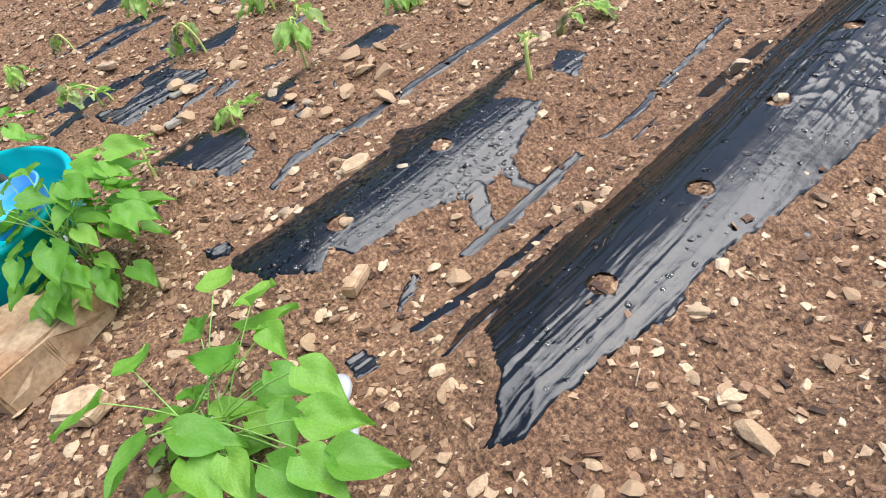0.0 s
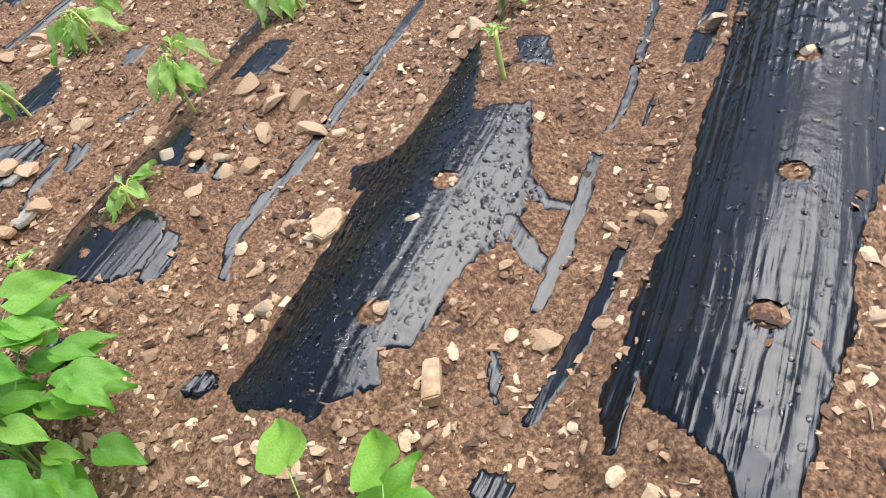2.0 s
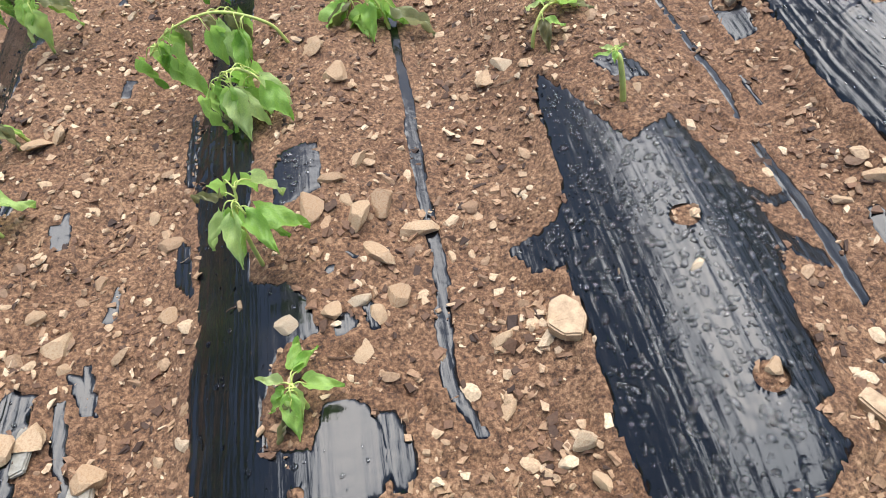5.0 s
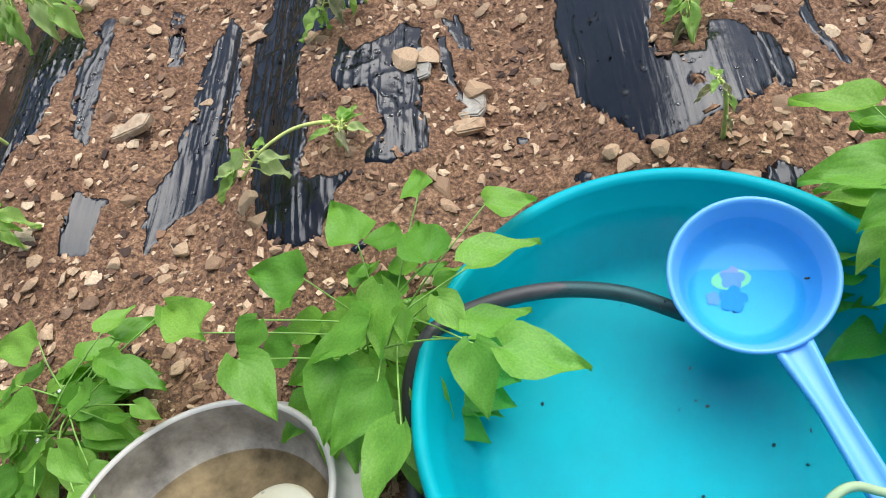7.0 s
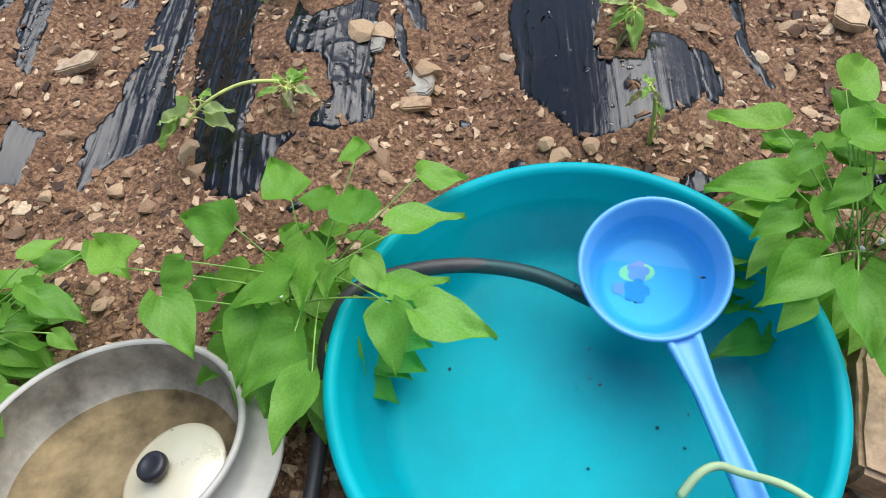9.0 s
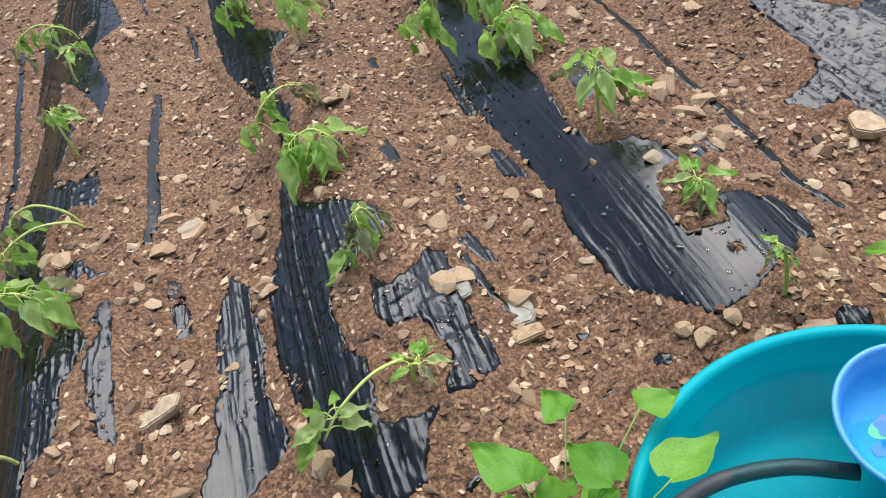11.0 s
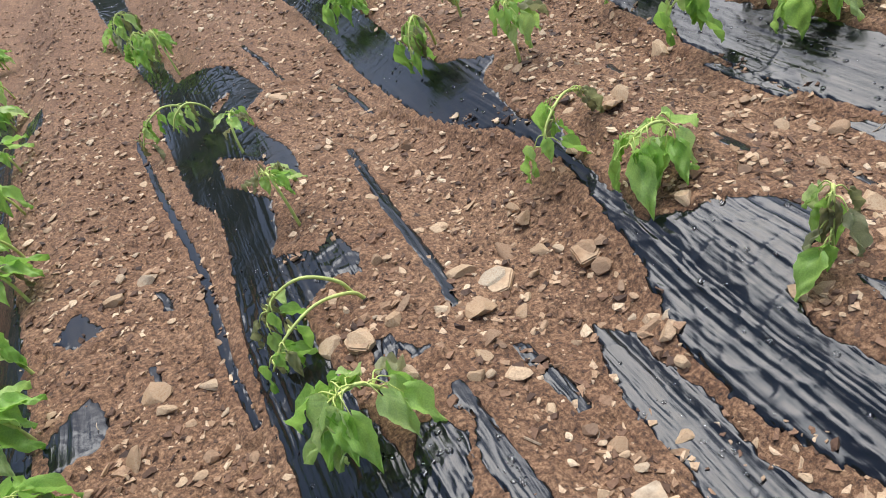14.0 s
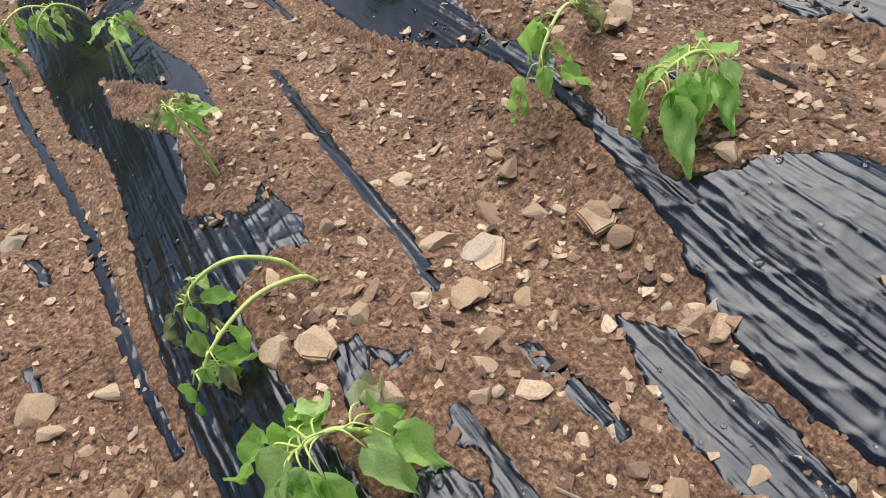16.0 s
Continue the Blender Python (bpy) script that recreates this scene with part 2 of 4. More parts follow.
def tube(points, r0, r1, n=16, sides=8):
    path = smooth_path(points, n)
    verts, faces = [], []
    side = Vector((0.3, 1, 0.1)).normalized()
    for i, p in enumerate(path):
        d = (path[min(i + 1, n)] - path[max(i - 1, 0)]).normalized()
        u = d.cross(side)
        if u.length < 1e-3:
            u = d.cross(Vector((1, 0, 0)))
        u.normalize()
        w = d.cross(u)
        side = -w if w.dot(side) < 0 else w
        u = d.cross(side).normalized()
        r = r0 + (r1 - r0) * i / n
        for k in range(sides):
            a = 2 * math.pi * k / sides
            verts.append(p + (u * math.cos(a) + side * math.sin(a)) * r)
    for i in range(n):
        for k in range(sides):
            j = (k + 1) % sides
            faces.append((i * sides + k, i * sides + j, (i + 1) * sides + j, (i + 1) * sides + k))
    faces.append(tuple(range(sides))[::-1])
    faces.append(tuple(n * sides + k for k in range(sides)))
    return verts, faces, path


# ---- the ground ----
def stretch_axis(lo, hi, step, far):
    core = list(np.arange(lo, hi + step, step))
    up, down, s = [core[-1]], [core[0]], step
    while up[-1] < far:
        s *= 1.25
        up.append(up[-1] + s)
    s = step
    while down[-1] > -far:
        s *= 1.25
        down.append(down[-1] - s)
    return np.array(down[:0:-1] + core + up[1:])


def build_ground():
    xs = stretch_axis(-6.3, 0.6, 0.0125, 600)
    ys = stretch_axis(-1.0, 4.0, 0.0125, 600)
    gx, gy = np.meshgrid(xs, ys)
    near = (gx > -7) & (gx < 0.6) & (gy > 0.3) & (gy < 7.5)
    under = np.zeros(gx.shape, bool)
    under[near] = covered(gx[near], gy[near], 0.004)
    skirt = np.zeros(gx.shape, bool)
    skirt[near] = covered(gx[near], gy[near], -0.035)
    lumps = crumbs(gx, gy)
    gz = bed(gx, gy) + np.where(under, -0.006, np.where(skirt, 0.003 + 0.9 * np.abs(lumps), lumps))
    nx, ny = len(xs), len(ys)
    verts = np.stack([gx.ravel(), gy.ravel(), gz.ravel()], 1)
    i = (np.arange(ny - 1)[:, None] * nx + np.arange(nx - 1)[None, :]).ravel()
    faces = np.stack([i, i + 1, i + nx + 1, i + nx], 1)
    ob = link_mesh("ground", verts.tolist(), faces.tolist(), SOIL)
    return tagged(ob, "damp reddish-brown stony field soil in low planting beds", "soil", kind="structure")



def build_hills():
    """Wooded hills all round the field, beyond the view."""
    verts, faces = [], []
    for i in range(121):
        a = 2 * math.pi * i / 120
        top = 24 + 22 * (0.5 + 0.5 * math.sin(a - 0.9)) + 5 * math.sin(5 * a) + 2.5 * math.sin(13 * a + 1) + 1.5 * math.sin(31 * a)
        for d, h in ((75, -0.5), (90, top * 0.35), (108, top * 0.75), (125, top), (170, top * 0.9)):
            verts.append((d * math.cos(a) - 2.5, d * math.sin(a) + 1, h))
    for i in range(120):
        for k in range(4):
            b = i * 5 + k
            faces.append((b, b + 5, b + 6, b + 1))
    tagged(link_mesh("backdrop", verts, faces, HILL), "dark wooded hills around the field", "hills", kind="structure")


build_hills()


# ---- black plastic mulch ----
def poly_distance(px, py, poly):
    """Signed distance to a polygon: plus inside."""
    d = np.full(px.shape, 1e9)
    inside = np.zeros(px.shape, bool)
    for (x0, y0), (x1, y1) in zip(poly, poly[1:] + poly[:1]):
        ex, ey = x1 - x0, y1 - y0
        t = np.clip(((px - x0) * ex + (py - y0) * ey) / (ex * ex + ey * ey + 1e-12), 0, 1)
        d = np.minimum(d, np.hypot(px - x0 - t * ex, py - y0 - t * ey))
        if y0 != y1:
            inside ^= ((y0 > py) != (y1 > py)) & (px < (x1 - x0) * (py - y0) / (y1 - y0) + x0)
    return np.where(inside, d, -d)


FILM_SPOTS = []
COVER = []


def ridge(x, y, seed):
    """Sharp creases from 0 to 1."""
    return 1 - np.abs(2 * vnoise(x, y, seed) - 1)


def wrinkles(x, y, fold):
    warp = 0.40 * vnoise(x * 1.4, y * 1.0, 21) + 0.07 * vnoise(x * 6, y * 3, 22)
    u = x + 0.16 * warp
    tight = np.clip(3.2 * vnoise(x * 4.2, y * 2.0, 27) - 1.45, 0, 1)
    a = ridge(u * 13, y * 0.6, 23) ** 2
    b = ridge(u * 42 + 0.9 * vnoise(x * 9, y * 9, 28), y * 0.45, 24) ** 3
    d = ridge(u * 95 + 0.5 * vnoise(x * 14, y * 12, 30), y * 0.8, 26) ** 2
    e = ridge(x * 15 + y * 9, y * 14 - x * 7, 29) ** 5
    g = ridge(x * 30 - y * 17, y * 22 + x * 11, 34) ** 4
    c = vnoise(x * 7, y * 5, 25)
    return fold * (0.0013 * a + (0.0027 * b + 0.0017 * d) * (0.25 + tight) + (0.0026 * e + 0.0012 * g) * tight * tight) + 0.004 * c


def film(poly, holes=(), bare=(), fold=1.0, drops=0, label="wet black plastic mulch film half buried in soil", ragged=0.013):
    xs = np.arange(min(p[0] for p in poly) - 0.04, max(p[0] for p in poly) + 0.04, 0.0035)
    ys = np.arange(min(p[1] for p in poly) - 0.04, max(p[1] for p in poly) + 0.04, 0.007)
    gx, gy = np.meshgrid(xs, ys)
    sd = poly_distance(gx, gy, list(poly))
    sd = sd + 0.6 * ragged * (2 * vnoise(gx * 30, gy * 24, 31) - 1) + 0.5 * ragged * (2 * vnoise(gx * 90, gy * 50, 32) - 1) + 0.5 * ragged * (2 * vnoise(gx * 230, gy * 60, 35) - 1)
    for hx, hy, r in bare:
        edge = np.hypot(gx - hx, gy - hy) - r + 0.6 * r * (2 * vnoise(gx * 25, gy * 25, 33) - 1)
        sd = np.minimum(sd, edge)
    COVER.append((list(poly), tuple(bare) + tuple(holes)))
    hd = np.full(gx.shape, 1.0)
    for hx, hy, r in holes:
        hd = np.minimum(hd, np.hypot(gx - hx, gy - hy) - r)
    rise = np.clip((sd + 0.008) / 0.014, 0, 1)
    rise = rise * rise * (3 - 2 * rise)
    base = bed(gx, gy)
    z = base + 0.001 + wrinkles(gx, gy, fold) * (0.3 + 0.7 * rise) - (1 - rise) * 0.006
    keep = (sd > -0.008) & (hd > 0)
    nx = len(xs)
    cell = keep[:-1, :-1] & keep[1:, :-1] & keep[:-1, 1:] & keep[1:, 1:]
    r, c = np.nonzero(cell)
    i = r * nx + c
    faces = np.stack([i, i + 1, i + nx + 1, i + nx], 1)
    used = np.unique(faces)
    remap = np.full(gx.size, -1)
    remap[used] = np.arange(len(used))
    px, py = gx.ravel().copy(), gy.ravel().copy()
    for hx, hy, rad in holes:
        dd = np.hypot(px - hx, py - hy)
        near = (dd < rad + 0.009) & (dd > 1e-6)
        px[near] = hx + (px[near] - hx) / dd[near] * rad
        py[near] = hy + (py[near] - hy) / dd[near] * rad
    verts = np.stack([px, py, z.ravel()], 1)[used]
    ob = link_mesh("plastic_mulch_film", verts.tolist(), remap[faces].tolist(), PLASTIC)
    tagged(ob, label, "plastic film", "plastic mulch on the beds")
    if drops:
        ok = np.argwhere((sd > 0.02) & (hd > 0.012))
        rng = np.random.default_rng(len(COVER))
        for k in rng.choice(len(ok), min(drops, len(ok)), replace=False):
            a, b = ok[k]
            FILM_SPOTS.append((gx[a, b], gy[a, b], z[a, b]))
    return ob


def strip(line, width, fold=0.8, drops=0, label="thin torn strip of black plastic film lying in the soil"):
    """A narrow torn film along a line of points."""
    left, right = [], []
    for i, (x, y) in enumerate(line):
        w = width * (0.35 if i in (0, len(line) - 1) else 0.5)
        left.append((x - w, y))
        right.append((x + w, y))
    return film(left + right[::-1], fold=fold, drops=drops, label=label, ragged=0.007)


# bed A
film([(-1.05, 0.80), (-1.00, 0.67), (-0.975, 0.685), (-0.98, 0.86), (-0.955, 0.785), (-0.91, 0.765), (-0.85, 0.725), (-0.81, 0.70), (-0.775, 0.66), (-0.745, 0.61), (-0.73, 0.55), (-0.67, 0.625), (-0.68, 0.69), (-0.66, 0.83),
      (-0.65, 0.91), (-0.625, 1.04), (-0.64, 1.14), (-0.63, 1.28), (-0.60, 1.49), (-0.58, 1.74), (-0.56, 1.91), (-0.55, 4.2), (-1.03, 4.2), (-1.02, 2.2), (-1.015, 1.83), (-1.02, 1.60), (-1.00, 1.28), (-1.045, 1.07), (-1.035, 0.94)],
     holes=[(-0.777, 1.005, 0.034), (-0.778, 1.40, 0.032), (-0.80, 1.82, 0.03), (-0.80, 2.25, 0.03), (-0.80, 2.68, 0.03)],
     fold=1.4, drops=700, label="long wet black plastic mulch sheet with planting holes and folds")
film([(-1.14, 1.93), (-1.06, 1.93), (-1.05, 2.3), (-1.12, 2.3)], bare=[(-1.09, 2.12, 0.04)], fold=1.2)
# between A and B
strip([(-1.25, 0.98), (-1.24, 1.15), (-1.25, 1.34), (-1.26, 1.52)], 0.045)
strip([(-1.18, 0.72), (-1.14, 0.87), (-1.12, 1.02), (-1.11, 1.23)], 0.05)
strip([(-1.26, 1.60), (-1.24, 1.72), (-1.26, 2.00), (-1.28, 2.4)], 0.03)
strip([(-1.25, 0.74), (-1.28, 0.80), (-1.29, 0.86)], 0.03)
strip([(-1.17, 1.62), (-1.18, 1.80)], 0.02)
film([(-1.40, 1.15), (-1.27, 1.08), (-1.27, 1.14), (-1.38, 1.24)], fold=1.2)
# bed B
film([(-1.733, 1.92), (-1.63, 1.64), (-1.595, 1.51), (-1.455, 1.60), (-1.417, 1.49), (-1.375, 1.353), (-1.323, 1.317), (-1.263, 1.335), (-1.255, 1.293), (-1.313, 1.268), (-1.36, 1.28), (-1.354, 1.145), (-1.40, 1.066),
      (-1.427, 0.95), (-1.417, 0.893), (-1.442, 0.772), (-1.495, 0.74), (-1.455, 0.675), (-1.487, 0.643), (-1.54, 0.603), (-1.571, 0.553), (-1.627, 0.573), (-1.71, 0.543), (-1.78, 0.536), (-1.856, 0.589), (-1.828, 0.665),
      (-1.845, 0.835), (-1.83, 0.99), (-1.838, 1.24), (-1.91, 1.262), (-1.955, 1.355), (-1.82, 1.38), (-1.78, 1.472), (-1.768, 1.63), (-1.77, 1.80)],
     holes=[(-1.555, 1.237, 0.034), (-1.548, 0.818, 0.034)], fold=0.6, drops=1500, label="wet black plastic mulch sheet beaded with raindrops and two planting holes")
film([(-1.60, 1.86), (-1.50, 1.88), (-1.45, 1.76), (-1.54, 1.74)], fold=1.0, drops=20)
film([(-1.75, 2.6), (-1.55, 2.55), (-1.57, 2.4), (-1.72, 2.42)], fold=1.0)
# between B and C
strip([(-2.10, 0.88), (-2.15, 1.01), (-2.14, 1.16), (-2.12, 1.36), (-2.13, 1.60), (-2.12, 1.98), (-2.12, 2.5)], 0.04)
# bed C
film([(-2.61, 0.67), (-2.526, 0.665), (-2.45, 0.70), (-2.333, 0.743), (-2.277, 0.83), (-2.28, 0.905), (-2.335, 0.99), (-2.41, 0.99), (-2.436, 0.888), (-2.52, 0.91), (-2.545, 0.974), (-2.53, 1.066), (-2.495, 1.13), (-2.40, 1.155),
      (-2.43, 1.26), (-2.48, 1.32), (-2.57, 1.36), (-2.585, 1.485), (-2.58, 1.66), (-2.57, 1.80), (-2.58, 2.08), (-2.60, 2.37), (-2.57, 2.7), (-2.55, 3.1), (-2.55, 4.5), (-2.74, 4.5), (-2.735, 3.15), (-2.78, 2.4), (-2.80, 2.0),
      (-2.785, 1.79), (-2.765, 1.58), (-2.74, 1.31), (-2.76, 1.20), (-2.752, 1.02), (-2.725, 0.87), (-2.67, 0.79)],
     holes=[(-2.47, 0.80, 0.016)], bare=[(-2.48, 0.97, 0.05)], fold=1.1, drops=260, label="long wet black plastic mulch sheet draped down the bed side")
film([(-2.517, 1.56), (-2.503, 1.777), (-2.373, 1.805), (-2.375, 1.607)], fold=0.8, drops=30)
film([(-2.837, 1.69), (-2.788, 1.63), (-2.766, 1.42), (-2.834, 1.51)], fold=1.6)
film([(-2.835, 2.27), (-2.80, 2.21), (-2.79, 1.86), (-2.838, 1.90)], fold=1.6)
# between C and D
strip([(-3.0, 1.42), (-2.98, 1.55)], 0.04)
strip([(-2.92, 0.62), (-2.86, 0.66)], 0.04)
strip([(-3.02, 0.95), (-3.05, 1.05), (-3.07, 1.2)], 0.035)
strip([(-3.12, 2.9), (-3.1, 3.3)], 0.03)
strip([(-3.06, 2.35), (-3.05, 2.46)], 0.05)
# bed D
film([(-3.505, 0.585), (-3.47, 0.545), (-3.37, 0.535), (-3.315, 0.65), (-3.256, 0.705), (-3.33, 0.685), (-3.42, 0.725), (-3.412, 0.80), (-3.405, 0.90), (-3.44, 0.967), (-3.458, 1.11), (-3.435, 1.24), (-3.38, 1.23), (-3.327, 1.29),
      (-3.26, 1.30), (-3.23, 1.38), (-3.255, 1.46), (-3.343, 1.545), (-3.42, 1.575), (-3.49, 1.64), (-3.475, 1.75), (-3.46, 2.04), (-3.405, 2.17), (-3.455, 2.33), (-3.434, 2.64), (-3.336, 2.73), (-3.476, 2.98), (-3.49, 3.4),
      (-3.48, 4.2), (-3.50, 6.0), (-3.74, 6.0), (-3.68, 4.4), (-3.70, 3.4), (-3.66, 2.82), (-3.575, 2.5), (-3.51, 2.36), (-3.49, 2.05), (-3.53, 1.78), (-3.56, 1.60), (-3.60, 1.46), (-3.64, 1.36), (-3.65, 1.2), (-3.65, 1.08),
      (-3.605, 0.90), (-3.555, 0.70)],
     fold=1.5, drops=170, label="long wet black plastic mulch sheet with folds along the bed")
film([(-3.335, 1.17), (-3.287, 1.116), (-3.20, 1.166), (-3.171, 1.236), (-3.106, 1.22), (-3.126, 1.10), (-3.115, 0.943), (-3.104, 0.766), (-3.20, 0.713), (-3.251, 0.72), (-3.202, 0.837), (-3.249, 0.969), (-3.325, 0.965), (-3.351, 1.022)], fold=1.4, drops=60)
film([(-3.75, 1.51), (-3.70, 1.44), (-3.69, 1.27), (-3.675, 1.19), (-3.70, 1.02), (-3.65, 0.86), (-3.67, 0.80), (-3.80, 0.72), (-3.855, 0.60), (-3.885, 0.79), (-3.85, 0.88), (-3.836, 0.99), (-3.825, 1.12), (-3.827, 1.24), (-3.80, 1.40)],
     fold=2.0, drops=30, label="crumpled torn flap of black plastic film lying beside the bed")
film([(-4.06, 0.60), (-3.98, 0.60), (-3.97, 0.78), (-4.05, 0.80)], fold=1.6)
# between D and E
strip([(-3.995, 1.74), (-3.975, 1.94), (-3.98, 2.2), (-3.97, 2.46), (-3.955, 2.78)], 0.042, fold=1.6)
strip([(-3.90, 1.30), (-3.91, 1.42), (-3.93, 1.56)], 0.055)
film([(-4.225, 1.42), (-4.168, 1.41), (-4.14, 1.345), (-4.168, 1.26), (-4.20, 1.20), (-4.21, 1.0), (-4.27, 0.96), (-4.31, 1.14), (-4.30, 1.29)], fold=2.0, drops=30, label="fan of pleated black plastic film torn from the bed")
film([(-4.10, 1.50), (-4.085, 1.44), (-4.075, 1.29), (-4.07, 1.14), (-4.06, 1.01), (-4.05, 0.93), (-4.11, 1.0), (-4.13, 1.11), (-4.15, 1.24), (-4.12, 1.39), (-4.143, 1.44)], fold=2.0, drops=20, label="narrow pleated strip of black plastic film torn from the bed")
# bed E
film([(-4.50, 0.80), (-4.52, 1.40), (-4.53, 1.80), (-4.54, 2.12), (-4.485, 2.64), (-4.49, 2.85), (-4.56, 3.06), (-4.59, 3.42), (-4.61, 3.9), (-4.575, 4.36), (-4.72, 5.6), (-4.90, 7.5), (-4.66, 7.5), (-4.55, 5.5), (-4.455, 4.27),
      (-4.36, 4.2), (-4.17, 3.92), (-4.10, 3.51), (-4.24, 3.31), (-4.14, 2.87), (-4.15, 2.59), (-4.26, 2.88), (-4.40, 3.18), (-4.41, 2.94), (-4.28, 2.60), (-4.315, 2.375), (-4.36, 2.32), (-4.234, 2.17), (-4.164, 2.243), (-4.131, 2.07),
      (-4.16, 1.985), (-4.24, 2.02), (-4.34, 1.98), (-4.325, 1.64), (-4.28, 1.40), (-4.275, 1.2), (-4.29, 1.1), (-4.27, 0.8)],
     bare=[(-4.30, 3.60, 0.06)], fold=1.4, drops=130, label="long wet black plastic mulch sheet torn into fans along the bed")
strip([(-4.25, 1.55), (-4.21, 1.72)], 0.05)
strip([(-4.17, 1.60), (-4.11, 1.63)], 0.05)
# between E and F
strip([(-4.57, 1.78), (-4.60, 2.10), (-4.60, 2.60), (-4.68, 3.27), (-4.73, 3.9)], 0.035)
strip([(-4.78, 2.05), (-4.80, 2.2)], 0.03)
# bed F
film([(-5.22, 1.3), (-5.25, 1.95), (-5.31, 2.45), (-5.42, 3.4), (-5.62, 5.3), (-5.40, 5.2), (-5.32, 3.6), (-5.15, 2.5), (-5.11, 2.2), (-5.08, 1.8), (-5.06, 1.3)], fold=1.0, drops=40)
film([(-5.06, 1.98), (-4.95, 2.12), (-4.90, 2.00), (-4.93, 1.90), (-5.04, 1.86)], fold=1.6)
film([(-5.05, 2.42), (-4.98, 2.56), (-4.90, 2.42), (-4.98, 2.34)], fold=1.4)
film([(-5.35, 4.62), (-5.15, 4.70), (-5.14, 4.40), (-5.30, 4.40)], fold=1.2)
film([(-4.98, 1.45), (-4.92, 1.62), (-4.86, 1.45), (-4.90, 1.30)], fold=1.4)
# bed G
film([(-6.2, 2.5), (-6.2, 6.0), (-5.95, 6.0), (-5.98, 2.5)], fold=1.0)
# torn scraps lying in the furrows
for x0, y0, x1, y1, w in ((-3.82, 3.48, -3.78, 3.02, 0.03),
                          (-3.14, 1.81, -3.14, 1.67, 0.03),
                          (-4.07, 4.21, -4.0, 3.6, 0.03),
                          (-2.89, 0.83, -2.88, 0.8, 0.03),
                          (-2.76, 0.67, -2.75, 0.63, 0.04),
                          (-3.31, 1.86, -3.3, 1.79, 0.04),
                          (-3.03, 1.3, -3.01, 1.16, 0.03),
                          (-1.3, 0.86, -1.26, 0.75, 0.03),
                          (-0.56, 1.44, -0.52, 1.46, 0.04),
                          (-4.75, 2.57, -4.73, 2.44, 0.03),
                          (-4.19, 1.71, -4.21, 1.61, 0.04),
                          (-4.18, 1.67, -4.14, 1.61, 0.03),
                          (-3.93, 1.55, -3.91, 1.33, 0.04),
                          (-3.35, 1.79, -3.29, 1.75, 0.03),
                          (-3.16, 1.76, -3.14, 1.65, 0.05),
                          (-3.05, 1.27, -3.0, 1.14, 0.05),
                          (-2.3, 1.24, -2.29, 1.15, 0.03),
                          (-2.34, 1.39, -2.31, 1.36, 0.03),
                          (-2.77, 0.66, -2.74, 0.62, 0.03),
                          (-2.27, 0.78, -2.29, 0.95, 0.06),
                          (-2.36, 1.14, -2.35, 1.2, 0.05),
                          (-2.39, 1.31, -2.37, 1.34, 0.03)):
    strip([(x0, y0), ((x0 + x1) / 2 + 0.2 * w, (y0 + y1) / 2 + 0.003), (x1, y1 + 0.006)], w, fold=2.0, label="small crumpled scrap of black plastic film in the soil")
for x, y in ((-1.193, 0.571), (-2.351, 0.535), (-1.933, 0.583)):
    film([(x - 0.04, y - 0.02), (x + 0.02, y - 0.035), (x + 0.045, y + 0.01), (x + 0.01, y + 0.04), (x - 0.03, y + 0.025)], fold=5.0, label="crumpled lump of black plastic film beside the bean plant")
# scraps by the bean plants
strip([(-3.30, 0.50), (-3.22, 0.53), (-3.12, 0.50)], 0.05)
strip([(-2.62, 0.50), (-2.60, 0.56)], 0.10)
strip([(-3.87, 0.33), (-3.80, 0.36)], 0.05)


def build_droplets():
    rng = np.random.default_rng(8)
    verts, faces = [], []
    for x, y, z in FILM_SPOTS:
        r = 0.0030 + 0.0072 * rng.random() ** 1.7
        el, tw = 1 + 0.6 * rng.random(), rng.random() * math.pi
        b = len(verts)
        for ring, (f, h) in enumerate(((1.0, 0.0), (0.86, 0.16), (0.5, 0.25))):
            for k in range(8):
                a = 2 * math.pi * k / 8
                u, v = math.cos(a) * r * f * el, math.sin(a) * r * f
                verts.append((x + u * math.cos(tw) - v * math.sin(tw), y + u * math.sin(tw) + v * math.cos(tw), z + h * r - 0.0006))
        verts.append((x, y, z + 0.28 * r))
        for ring in range(2):
            for k in range(8):
                j = (k + 1) % 8
                faces.append((b + ring * 8 + k, b + ring * 8 + j, b + ring * 8 + 8 + j, b + ring * 8 + 8 + k))
        for k in range(8):
            faces.append((b + 16 + k, b + 16 + (k + 1) % 8, b + 24))
    ob = link_mesh("raindrops", verts, faces, DROP)
    tagged(ob, "clear raindrops beaded on the black plastic film", "water drops", kind="stuff")


build_droplets()


def covered(x, y, margin=0.0):
    """Which of the places lie on plastic film."""
    hit = np.zeros(np.shape(x), bool)
    for poly, gaps in COVER:
        ins = poly_distance(x, y, poly) > margin
        for hx, hy, r in gaps:
            ins &= np.hypot(x - hx, y - hy) > r
        hit |= ins
    return hit


build_ground()


